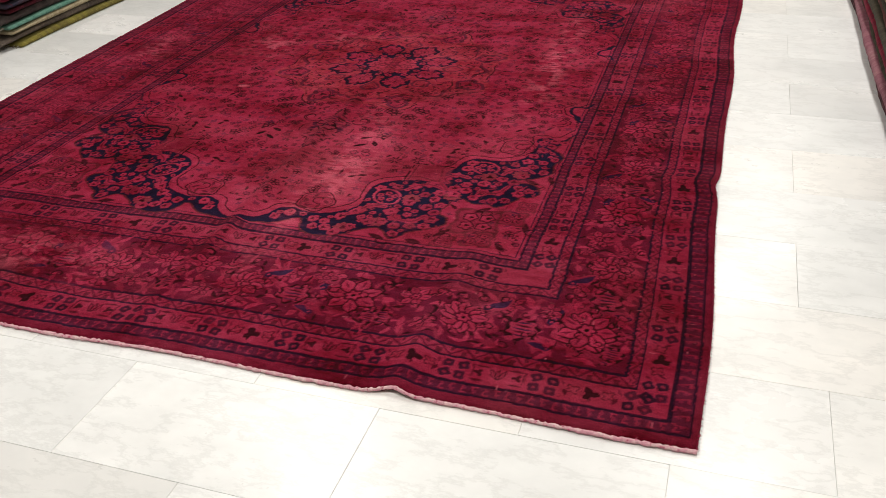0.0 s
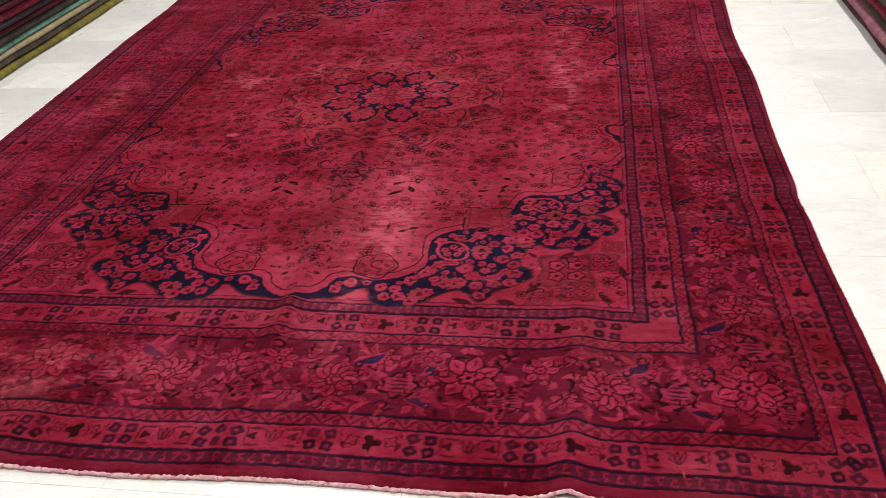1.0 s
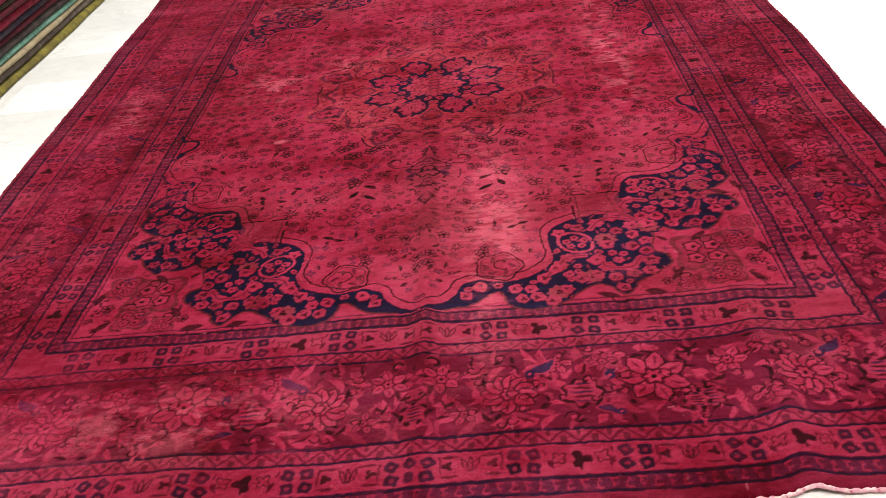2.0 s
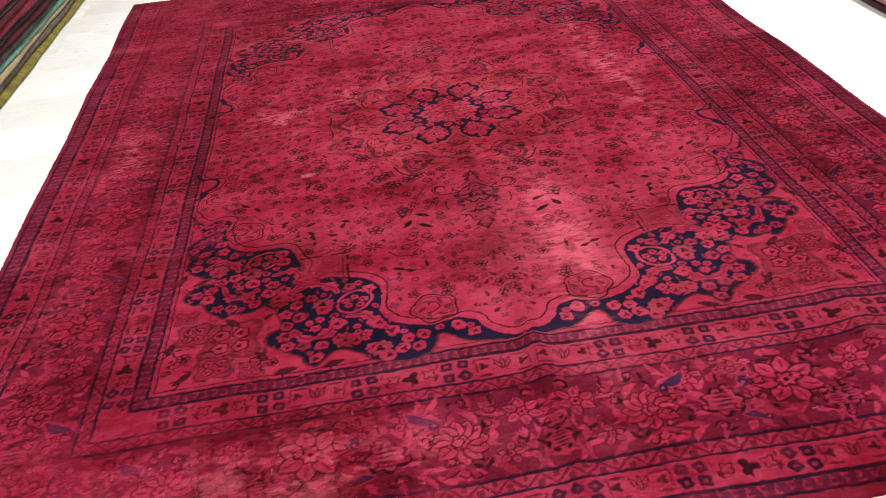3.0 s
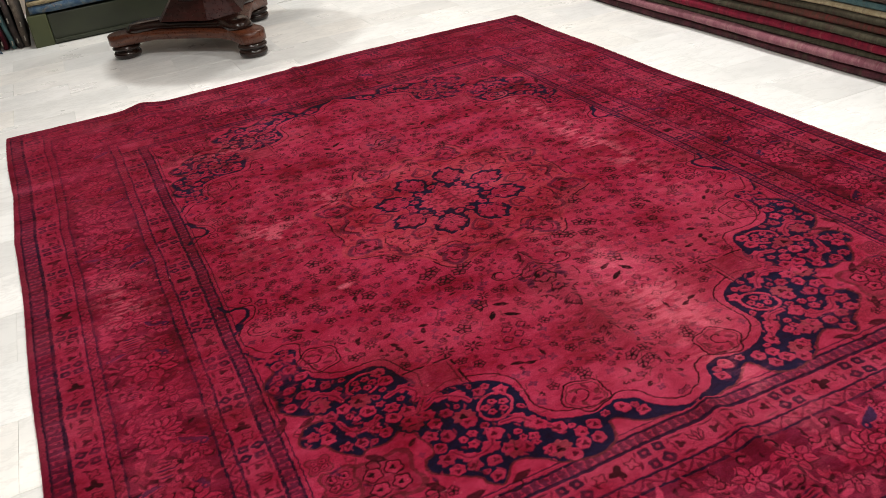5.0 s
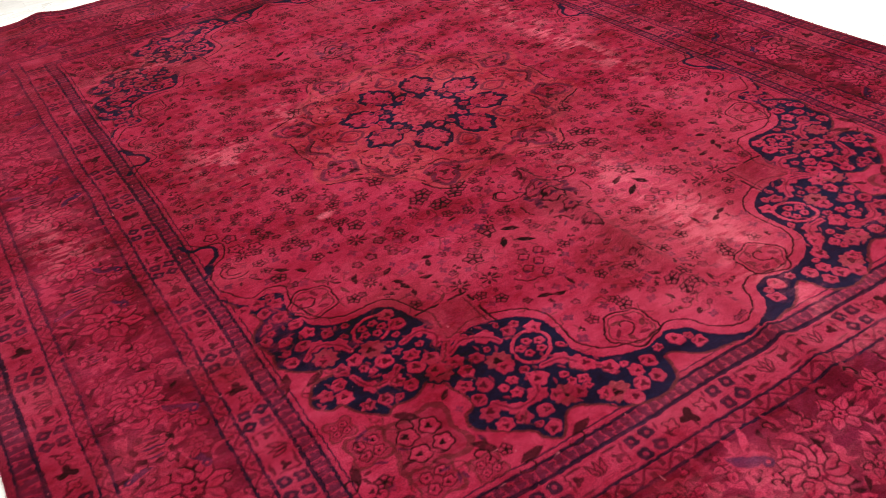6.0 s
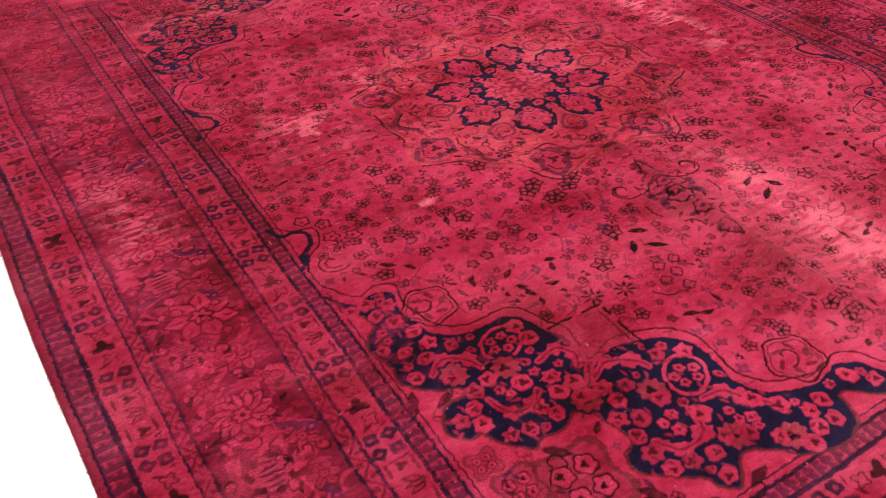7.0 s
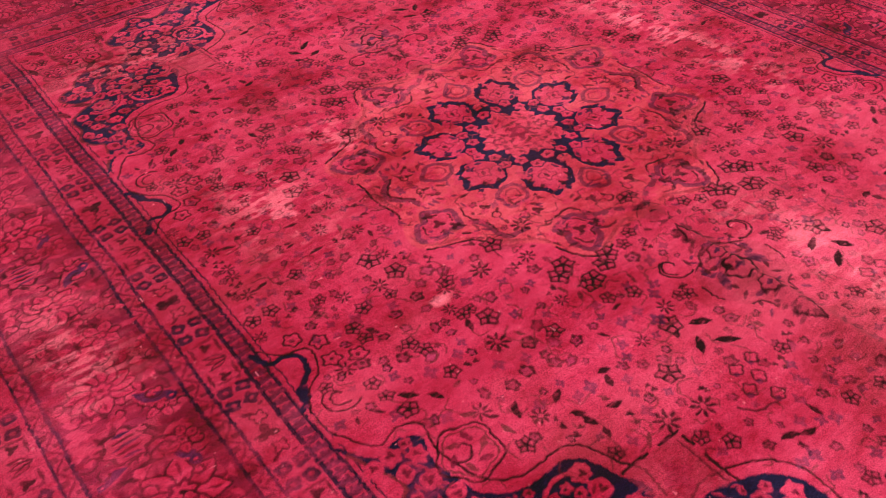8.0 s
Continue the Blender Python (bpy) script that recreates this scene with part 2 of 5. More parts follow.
def fill(points, colour, alpha=1.0):
    p = np.array(points)
    w = window(p[:, 0].min() - 0.02, p[:, 0].max() + 0.02, p[:, 1].min() - 0.02, p[:, 1].max() + 0.02)
    if w is not None:
        lay(w, inside(points, w).astype(float), colour, alpha)


def blossom(a, b, r, petals=5, petal=BRIGHT, edge=BROWN, heart=BROWN, turn=0.0):
    blob(a, b, r * 1.16, edge, petals, 0.10, turn)
    blob(a, b, r * 0.94, petal, petals, 0.11, turn)
    blob(a + 0.1 * r, b, r * 0.32, heart, 3, 0.3, turn)


def outlined(a, b, r, petals=6, alpha=0.9):
    ring(a, b, r, r * 0.30, BROWN, petals, 0.16, alpha, rng.uniform(0, 1))
    blob(a, b, r * 0.30, BROWN, alpha=alpha * 0.9)


def spiral(a, b, r, turn, hand=1, thick=0.0045, colour=BROWN):
    t = np.linspace(0, 1, 16)
    ang = turn + hand * t * 4.6
    rad = r * (1 - 0.72 * t)
    stroke(np.c_[a + rad * np.cos(ang), b + rad * np.sin(ang)], thick, colour)


# Border bands: canonical depth from the edge, and where each lies along the two axes.
DEPTH = [0.0, 0.020, 0.065, 0.147, 0.176, 0.386, 0.416, 0.489, 0.520, 0.534, 0.60]
BAND_U = [1.39, 1.370, 1.325, 1.243, 1.215, 1.005, 0.975, 0.902, 0.871, 0.857, 0.79]
BAND_V = [1.945, 1.912, 1.878, 1.796, 1.757, 1.512, 1.477, 1.397, 1.361, 1.345, 1.27]
SU = np.interp(-QA, -np.array(BAND_U), DEPTH)[None, :]
SV = np.interp(-QB, -np.array(BAND_V), DEPTH)[:, None]
S = np.minimum(SU, SV)
ON_U = SU < SV
ALONG = np.where(ON_U, np.broadcast_to(QB[:, None], S.shape), np.broadcast_to(QA[None, :], S.shape))


def tint(mask, colour, alpha=1.0):
    c = mask.astype(float)[..., None] * alpha
    CANVAS[:] = CANVAS * (1 - c) + np.asarray(colour) * c


def band(i):
    return (S >= DEPTH[i]) & (S < DEPTH[i + 1])


def at_side(side, along, depth):
    """Canvas place of a spot so far along one side and so deep in the border."""
    if side == "u":
        return np.interp(depth, DEPTH, BAND_U), along
    return along, np.interp(depth, DEPTH, BAND_V)


def quartet(side, t, d, r=0.0125):
    """Four small rings set as a square."""
    for du, dv in ((-0.019, -0.016), (0.018, -0.018), (-0.017, 0.017), (0.020, 0.015)):
        a, b = at_side(side, t + du, d + dv)
        blob(a, b, r * 1.15, BROWN * 0.7 + NAVY * 0.5, 4, 0.12, rng.uniform(0, 1), alpha=rng.uniform(0.75, 0.95))
        blob(a, b, r * 0.40, RED * 0.7, alpha=0.9)
    for o in (-0.042, 0.042):
        a, b = at_side(side, t + o, d + 0.02)
        leaf(a, b, 0.009, 0.003, 0.4 if side == "u" else 1.2, DEEP, 0.8)


def stripe_tree(side, t, d):
    """A dark three-lobed tree between two small birds."""
    a, b = at_side(side, t, d)
    blob(a, b, 0.0165, BROWN, 3, 0.38, 0.5 if side == "u" else 2.1, alpha=0.92)
    a, b = at_side(side, t, d - 0.018)
    leaf(a, b, 0.010, 0.003, 0 if side == "u" else 1.57, BROWN, 0.8)
    for o in (-1, 1):
        a, b = at_side(side, t + 0.040 * o, d + 0.004)
        blob(a, b, 0.0135, RED * 0.8 + UMBER * 0.3, 4, 0.25, o)
        ring(a, b, 0.0125, 0.0042, BROWN, 4, 0.30, 0.75, o * 0.6)
        a, b = at_side(side, t + 0.056 * o, d - 0.010)
        leaf(a, b, 0.014, 0.004, 0.5 * o if side == "u" else 1.57 + 0.5 * o, DEEP * 0.7, 0.85)


def stripe_lotus(side, t, d):
    """An open lotus between two stepped brackets."""
    along = 1.57 if side == "u" else 0.0
    for g in (-0.5, 0.0, 0.5):
        a, b = at_side(side, t + 0.011 * g * 2, d + 0.004)
        leaf(a, b, 0.021, 0.0062, along + 1.57 + g * 0.8, BROWN, 0.75)
        leaf(a, b, 0.014, 0.0030, along + 1.57 + g * 0.8, RED * 0.85, 0.95)
    for o in (-1, 1):
        for dd, ln, tt in ((0.024, 0.022, 0.040), (-0.024, 0.020, 0.044)):
            a, b = at_side(side, t + tt * o, d + dd)
            leaf(a, b, ln, 0.0034, along, BROWN, 0.7)
        a, b = at_side(side, t + 0.060 * o, d)
        leaf(a, b, 0.022, 0.0030, along + 1.57, BROWN, 0.55)
        a, b = at_side(side, t + 0.045 * o, d + 0.002)
        blob(a, b, 0.0095, BROWN * 1.2, 3, 0.35, o, alpha=0.85)


def lily(spot, r, petals, tone, seed):
    """A broad blossom of blunt petals, veined, on the dark border ground."""
    a, b = spot(0, 0)
    for p in range(petals):
        g = (p + 0.37 * seed) * 2 * math.pi / petals
        x, y = a + 0.60 * r * math.cos(g), b + 0.60 * r * math.sin(g)
        leaf(x, y, r * 0.52, r * 0.34, g, BROWN * 1.2, 0.9)
        leaf(x, y, r * 0.46, r * 0.27, g, tone * rng.uniform(0.85, 1.1))
        leaf(x + 0.1 * r * math.cos(g), y + 0.1 * r * math.sin(g), r * 0.24, r * 0.045, g, DEEP, 0.8)
    blob(a, b, r * 0.36, DEEP * 0.8, 6, 0.12)
    blob(a, b, r * 0.25, tone, 6, 0.2)
    blob(a, b, r * 0.09, BROWN)


def barred_bloom(spot, r):
    """A round bloom crossed by short dark bars."""
    a, b = spot(0, 0)
    blob(a, b, r * 1.1, BROWN, 7, 0.12, rng.uniform(0, 1), alpha=0.9)
    blob(a, b, r * 0.92, RED * 0.85, 7, 0.14, rng.uniform(0, 1))
    for k in range(-2, 3):
        leaf(a, b + k * r * 0.33, r * (0.75 - 0.13 * abs(k)), r * 0.085, rng.uniform(-0.1, 0.1), BROWN if k % 2 else NAVY, 0.85)


def comma_leaf(spot, turn, size):
    """A plump navy leaf that curls back on itself, edged in red."""
    a, b = spot(0, 0)
    leaf(a, b, size, size * 0.46, turn, RED * 0.85, 0.95, 0.35)
    leaf(a, b, size * 0.86, size * 0.30, turn, NAVY * 0.9 + SLATE * 0.5, 0.95, 0.35)
    x, y = a + size * 0.8 * math.cos(turn), b + size * 0.8 * math.sin(turn)
    blob(x, y, size * 0.26, NAVY * 0.9 + SLATE * 0.4)
    blob(x, y, size * 0.10, RED)


def weave_border():
    tint(band(0), RED * 0.62)
    tint(band(1), NAVY * 0.40 + RED * 0.32)
    tint(band(2), RED * 0.62 + DULL * 0.38)
    tint(band(3) | band(5), RED * 0.55 + DULL * 0.35)
    tint(band(4), DEEP * 0.95 + RED * 0.14)
    tint(band(6), RED * 0.55 + DULL * 0.45)
    tint(band(7), NAVY * 0.40 + RED * 0.32)
    tint(band(8), RED * 0.88)
    # running hooks in the two dark guards
    for i, period in ((1, 0.026), (7, 0.022)):
        mid = (S - DEPTH[i]) / (DEPTH[i + 1] - DEPTH[i]) - 0.5
        ph = (ALONG / period) % 1.0 - 0.5
        flip = np.where((ALONG / period).astype(int) % 2 == 0, 1, -1)
        tint(band(i) & (np.abs(ph + 0.30 * mid * flip) < 0.085) & (np.abs(mid) < 0.36), RED * 0.85, 0.85)
        tint(band(i) & (np.abs(mid - 0.30 * flip) < 0.08) & (ph > -0.1) & (ph < 0.42), RED * 0.85, 0.85)
        tint(band(i) & (np.hypot((ph - 0.24) * 1.1, mid + 0.12 * flip) < 0.13), RED * 0.65 + SLATE * 0.4, 0.7)
    # chevrons in the thin guards
    for i in (3, 5):
        mid = (S - DEPTH[i]) / (DEPTH[i + 1] - DEPTH[i])
        ph = np.abs((ALONG / 0.060) % 1.0 - 0.5) * 2
        tint(band(i) & (np.abs(mid - 0.12 - 0.76 * ph) < 0.10), DEEP * 0.9, 0.75)
        tint(band(i) & (ph > 0.78) & (mid < 0.52), BROWN, 0.55)
        tint(band(i) & (ph < 0.16) & (mid > 0.5), BROWN, 0.55)
    # dark ruled lines on every band's edge
    for d, t in ((0.020, 0.006), (0.065, 0.0095), (0.147, 0.0055), (0.176, 0.0065), (0.386, 0.0065), (0.416, 0.006), (0.489, 0.0085), (0.520, 0.0070), (0.534, 0.0030)):
        tint(np.abs(S - d) < t / 2, NAVY * 0.6 + BROWN * 0.4, 0.92)
    for side, length in (("u", 1.90), ("v", 1.36)):
        # stripes: quartets of rings with a tree or a lotus between them
        for d0, lo in ((0.107, 0.105), (0.452, 0.555)):
            t, k = length - lo, 0
            while t > -0.02:
                if k % 2 == 0:
                    quartet(side, t, d0)
                elif k % 4 == 1:
                    stripe_tree(side, t, d0)
                else:
                    stripe_lotus(side, t, d0)
                k += 1
                t -= 0.104 * rng.uniform(0.95, 1.05)
        # main border: dense blossoms, lilies and curling leaves on the dark ground
        t, k = length - 0.26, 0
        while t > -0.06:
            def at(o, dd):
                return lambda do, ddd: at_side(side, t + o + do, 0.281 + dd + ddd)
            for _ in range(44):
                la, lb = at_side(side, t + rng.uniform(-0.085, 0.085), 0.281 + rng.uniform(-0.092, 0.092))
                leaf(la, lb, rng.uniform(0.014, 0.030), rng.uniform(0.005, 0.010), rng.uniform(0, 3.14), RED * rng.uniform(0.60, 1.10), 0.95, rng.uniform(-0.45, 0.45))
            for _ in range(16):
                la, lb = at_side(side, t + rng.uniform(-0.085, 0.085), 0.281 + rng.uniform(-0.094, 0.094))
                leaf(la, lb, rng.uniform(0.010, 0.022), rng.uniform(0.003, 0.006), rng.uniform(0, 3.14), BROWN, 0.85, rng.uniform(-0.4, 0.4))
            sort = k % 4
            if sort == 0:
                lily(at(0, 0.012), 0.070, 7, RED * 1.05, k)
                comma_leaf(at(-0.078, 0.045), 1.9, 0.040)
                barred_bloom(at(0.072, -0.052), 0.024)
            elif sort == 1:
                barred_bloom(at(0.0, -0.020), 0.038)
                lily(at(-0.045, 0.060), 0.032, 5, RED * 0.9, k)
                lily(at(0.050, 0.056), 0.030, 6, RED * 0.85, k)
                comma_leaf(at(0.050, -0.062), 0.4, 0.030)
            elif sort == 2:
                lily(at(0, -0.012), 0.058, 12, RED * 0.98, k)
                comma_leaf(at(0.075, 0.052), 2.6, 0.042)
                lily(at(-0.070, 0.058), 0.028, 5, RED * 0.9, k)
            else:
                lily(at(0.006, 0.040), 0.042, 6, RED * 0.95, k)
                barred_bloom(at(-0.050, -0.048), 0.027)
                lily(at(0.055, -0.055), 0.030, 5, RED * 0.85, k)
            for _ in range(9):
                la, lb = at_side(side, t + rng.uniform(-0.085, 0.085), 0.281 + rng.uniform(-0.094, 0.094))
                blob(la, lb, rng.uniform(0.005, 0.009), RED * rng.uniform(0.7, 1.1), 4, 0.25, rng.uniform(0, 1))
                spiral(la, lb, rng.uniform(0.012, 0.020), rng.uniform(0, 6), 1, 0.0034, BROWN)
            k += 1
            t -= 0.150


CORNER_IN = [(0.874, 0.515), (0.830, 0.589), (0.784, 0.578), (0.746, 0.596), (0.757, 0.648), (0.749, 0.697), (0.736, 0.744), (0.703, 0.776), (0.655, 0.788), (0.601, 0.785), (0.572, 0.794), (0.554, 0.817), (0.539, 0.864),
             (0.519, 0.902), (0.529, 0.960), (0.533, 0.992), (0.512, 0.990), (0.465, 0.975), (0.410, 0.987), (0.356, 1.014), (0.324, 1.058), (0.325, 1.119), (0.330, 1.167), (0.311, 1.204), (0.271, 1.233), (0.215, 1.250), (0.172, 1.245),
             (0.140, 1.237), (0.101, 1.256), (0.085, 1.293), (0.054, 1.323), (0.0, 1.352)]
CORNER_OUT = [(0.06, 1.350), (0.13, 1.335), (0.190, 1.290), (0.215, 1.347), (0.256, 1.369), (0.299, 1.368), (0.354, 1.346), (0.379, 1.319), (0.419, 1.293), (0.450, 1.296), (0.490, 1.336), (0.518, 1.312), (0.524, 1.294), (0.563, 1.269),
              (0.591, 1.245), (0.615, 1.223), (0.608, 1.186), (0.584, 1.172), (0.580, 1.146), (0.593, 1.099), (0.600, 1.060), (0.625, 1.065), (0.659, 1.087), (0.704, 1.081), (0.726, 1.095), (0.756, 1.069), (0.774, 1.043), (0.788, 1.011),
              (0.808, 1.014), (0.834, 0.990), (0.836, 0.965), (0.805, 0.923), (0.756, 0.923), (0.766, 0.900), (0.805, 0.883), (0.847, 0.839), (0.850, 0.811), (0.845, 0.779), (0.863, 0.723), (0.847, 0.687), (0.822, 0.664), (0.836, 0.616), (0.860, 0.559)]
HEADS_SIDE = [(0.810, 0.602), (0.771, 0.624), (0.844, 0.606), (0.808, 0.644), (0.781, 0.678), (0.763, 0.723), (0.838, 0.737), (0.805, 0.764), (0.753, 0.767), (0.720, 0.798), (0.779, 0.800), (0.820, 0.834), (0.762, 0.872), (0.584, 0.821),
              (0.579, 0.863), (0.706, 0.913), (0.657, 0.954), (0.604, 0.971), (0.578, 1.005), (0.616, 1.010), (0.745, 0.925), (0.769, 0.959), (0.804, 0.971), (0.774, 0.998), (0.746, 1.046), (0.709, 1.055), (0.666, 1.021), (0.649, 1.050), (0.586, 1.040)]
HEADS_END = [(0.404, 1.036), (0.354, 1.056), (0.543, 1.045), (0.501, 1.064), (0.540, 1.086), (0.568, 1.120), (0.532, 1.140), (0.470, 1.124), (0.434, 1.187), (0.564, 1.165), (0.566, 1.207), (0.558, 1.249), (0.518, 1.256), (0.475, 1.264), (0.489, 1.308),
             (0.433, 1.248), (0.302, 1.249), (0.270, 1.289), (0.285, 1.322), (0.356, 1.300), (0.320, 1.340), (0.146, 1.268), (0.112, 1.300), (0.246, 1.325), (0.334, 1.213), (0.395, 1.262), (0.232, 1.283)]


def head(a, b, r):
    """An uneven blossom of the corner piece with a small dark eye off its middle."""
    turn, tone = rng.uniform(0, 2), RED * rng.uniform(0.78, 1.15)
    blob(a, b, r * 0.92, tone, int(rng.integers(4, 7)), rng.uniform(0.04, 0.15), turn, rng.uniform(0.9, 1.25))
    g = rng.uniform(0, 6.28)
    blob(a + 0.18 * r * math.cos(g), b + 0.18 * r * math.sin(g), r * rng.uniform(0.24, 0.40), DEEP * 0.6, 3, 0.35, g, alpha=0.9)
    if rng.random() < 0.4:
        leaf(a - 0.5 * r * math.cos(g), b - 0.5 * r * math.sin(g), r * 0.4, r * 0.13, g + 1.2, DEEP, 0.8)


def weave_corner():
    # the ground between the corner piece and the guards: rosettes and umber cartouches
    for a, b, r in ((0.70, 1.19, 0.070), (0.795, 1.145, 0.040), (0.73, 1.285, 0.042), (0.64, 1.315, 0.030), (0.82, 1.07, 0.028)):
        blob(a, b, r * 1.15, UMBER, 4, 0.2, 0.78, alpha=0.75)
        blob(a, b, r * 0.95, RED * 0.8, 4, 0.2, 0.78, alpha=0.9)
        for k in range(4):
            blossom(a + r * 0.5 * math.cos(k * 1.571 + 0.78), b + r * 0.5 * math.sin(k * 1.571 + 0.78), r * 0.28, 5, RED, BROWN)
    for a, b, turn in ((0.80, 0.91, 0.5), (0.855, 0.885, 1.2), (0.45, 1.335, 0.3), (0.70, 1.12, 2.4), (0.845, 1.19, 1.4), (0.80, 1.31, 0.8), (0.62, 1.27, 2.2), (0.56, 1.335, 0.2)):
        leaf(a, b, 0.030, 0.010, turn, BROWN, 0.85)
        spiral(a + 0.02, b + 0.015, 0.022, turn, 1, 0.004)
    for _ in range(46):
        a, b = rng.uniform(0.58, 0.85), rng.uniform(0.9, 1.33)
        if a + b > 1.86:
            leaf(a, b, rng.uniform(0.008, 0.016), 0.004, rng.uniform(0, 3.1), BROWN if rng.random() < 0.6 else SLATE, 0.75)
    shape = CORNER_IN + CORNER_OUT
    fill(shape, NAVY)
    stroke(CORNER_OUT, 0.007, UMBER, alpha=0.9)
    # bright ribbon with a dark double line along the scalloped side
    off = [(a - 0.010, b - 0.012) for a, b in CORNER_IN]
    stroke(off, 0.009, RED * 1.02)
    stroke([(a - 0.017, b - 0.020) for a, b in CORNER_IN], 0.0045, BROWN)
    stroke([(0.528, 0.985), (0.556, 1.022), (0.590, 1.046), (0.618, 1.085)], 0.020, RED * 0.85)
    stroke([(0.528, 0.985), (0.556, 1.022), (0.590, 1.046), (0.618, 1.085)], 0.0035, UMBER)
    # oval cartouches with a small spray in each
    for a, b, ra, turn in ((0.632, 0.846, 0.052, 0.5), (0.392, 1.104, 0.054, 0.9)):
        blob(a, b, ra, BRIGHT * 0.9, squash=1.25, turn=turn)
        blob(a, b, ra * 0.84, NAVY, squash=1.28, turn=turn)
        for k in range(5):
            blossom(a + ra * 0.44 * math.cos(k * 1.257 + turn), b + ra * 0.36 * math.sin(k * 1.257 + turn), 0.0115, 5, RED, NAVY)
    # large curled leaves
    for pts in (((0.600, 0.925), (0.555, 0.915), (0.530, 0.945), (0.545, 0.975)), ((0.54, 1.015), (0.495, 0.998), (0.455, 1.02), (0.437, 1.05)), ((0.79, 0.845), (0.755, 0.822), (0.715, 0.848), (0.700, 0.88)),
                ((0.735, 0.955), (0.715, 1.005), (0.67, 1.01), (0.645, 0.985)), ((0.545, 1.19), (0.515, 1.23), (0.46, 1.22), (0.445, 1.17)), ((0.41, 1.165), (0.365, 1.17), (0.345, 1.20), (0.315, 1.235))):
        stroke(pts, 0.016, RED * 0.95)
        blob(*pts[1], 0.017, RED * 0.98, 5, 0.12)
        blob(*pts[2], 0.020, RED * 0.98, 6, 0.12)
        stroke(pts, 0.0045, DEEP, alpha=0.8)
    for a, b in ((0.66, 0.905), (0.47, 1.10), (0.586, 1.055), (0.755, 0.868), (0.42, 1.255), (0.335, 1.31)):
        blossom(a, b, 0.029, 9, UMBER * 1.2 + RED * 0.35, NAVY, BROWN, 0.3)
    for k, (a, b) in enumerate(HEADS_SIDE + HEADS_END):
        if min(abs(a - 0.632) + abs(b - 0.846), abs(a - 0.392) + abs(b - 1.104)) > 0.05:
            head(a, b, rng.uniform(0.0175, 0.0225))
    for a, b in rng.uniform((0.10, 0.55), (0.86, 1.35), (2600, 2)):
        i0, j0, k = int(a / Q), int(b / Q), int(0.0105 / Q)
        if np.abs(CANVAS[j0 - k:j0 + k, i0 - k:i0 + k] - NAVY).max() < 0.01:
            head(a, b, rng.uniform(0.009, 0.0135))
    for a, b in rng.uniform((0.3, 0.6), (0.86, 1.35), (320, 2)):
        w = window(a, a, b, b)
        if np.abs(CANVAS[int(b / Q), int(a / Q)] - NAVY).max() < 0.01:
            leaf(a, b, rng.uniform(0.006, 0.013), 0.0032, rng.uniform(0, 3.1), RED * 0.7, 0.9)
    # umber square held between the two halves, with a dotted edge
    fill([(0.41, 0.865), (0.47, 0.866), (0.53, 0.868), (0.528, 0.93), (0.52, 0.975), (0.47, 0.97), (0.412, 0.985), (0.41, 0.93)], UMBER * 1.2 + RED * 0.35, 0.55)
    blob(0.468, 0.925, 0.026, RED * 0.75, 4, 0.25)
    stroke([(0.55, 0.865), (0.403, 0.862)], 0.006, BROWN, dashes=0.009, smooth=True)
    stroke([(0.403, 0.862), (0.404, 0.99)], 0.006, BROWN, dashes=0.009, smooth=True)
    stroke([(0.416, 0.875), (0.417, 0.98)], 0.004, BROWN, alpha=0.7)
    # hook on the long side, its scroll and the two scrolled lobes
    stroke([(0.882, 0.242), (0.862, 0.284), (0.835, 0.282), (0.810, 0.300), (0.815, 0.340), (0.838, 0.368), (0.846, 0.400), (0.868, 0.420)], 0.012, NAVY)
    leaf(0.838, 0.325, 0.022, 0.009, 1.2, RED * 0.9)
    stroke([(0.846, 0.375), (0.852, 0.400)], 0.020, NAVY)
    stroke([(0.87, 0.235), (0.838, 0.275), (0.785, 0.295), (0.80, 0.355), (0.835, 0.385), (0.86, 0.435)], 0.0045, BROWN)
    for a, b in ((0.80, 0.255), (0.76, 0.29), (0.765, 0.345), (0.72, 0.365)):
        outlined(a, b, 0.017, 5)
    spiral(0.805, 0.430, 0.045, 2.4, -1)
    spiral(0.80, 0.432, 0.026, 2.0, -1, 0.004)
    for a, b, turn in ((0.70, 0.675, 0.4), (0.195, 1.185, 1.2)):
        ring(a, b, 0.058, 0.0048, BROWN, 5, 0.08)
        ring(a, b, 0.048, 0.0035, UMBER, 5, 0.08)
        spiral(a + 0.008, b - 0.012, 0.028, turn, 1, 0.004)
        for k in range(6):
            leaf(a + 0.032 * math.cos(k * 1.05), b + 0.032 * math.sin(k * 1.05), 0.015, 0.006, k * 1.05 + 0.8, UMBER if k % 2 else DEEP * 0.8, 0.8)


EMBER = np.array((0.225, 0.0230, 0.0300))


def turned_shape(ang, rows):
    """Closed outline from (outward, sideways) rows, mirrored about a ray from the centre."""
    c, n = math.cos(ang), math.sin(ang)
    pts = [(o, w) for o, w in rows] + [(o, -w) for o, w in rows[::-1] if w > 1e-6]
    return [(o * c - w * n, o * n + w * c) for o, w in pts]


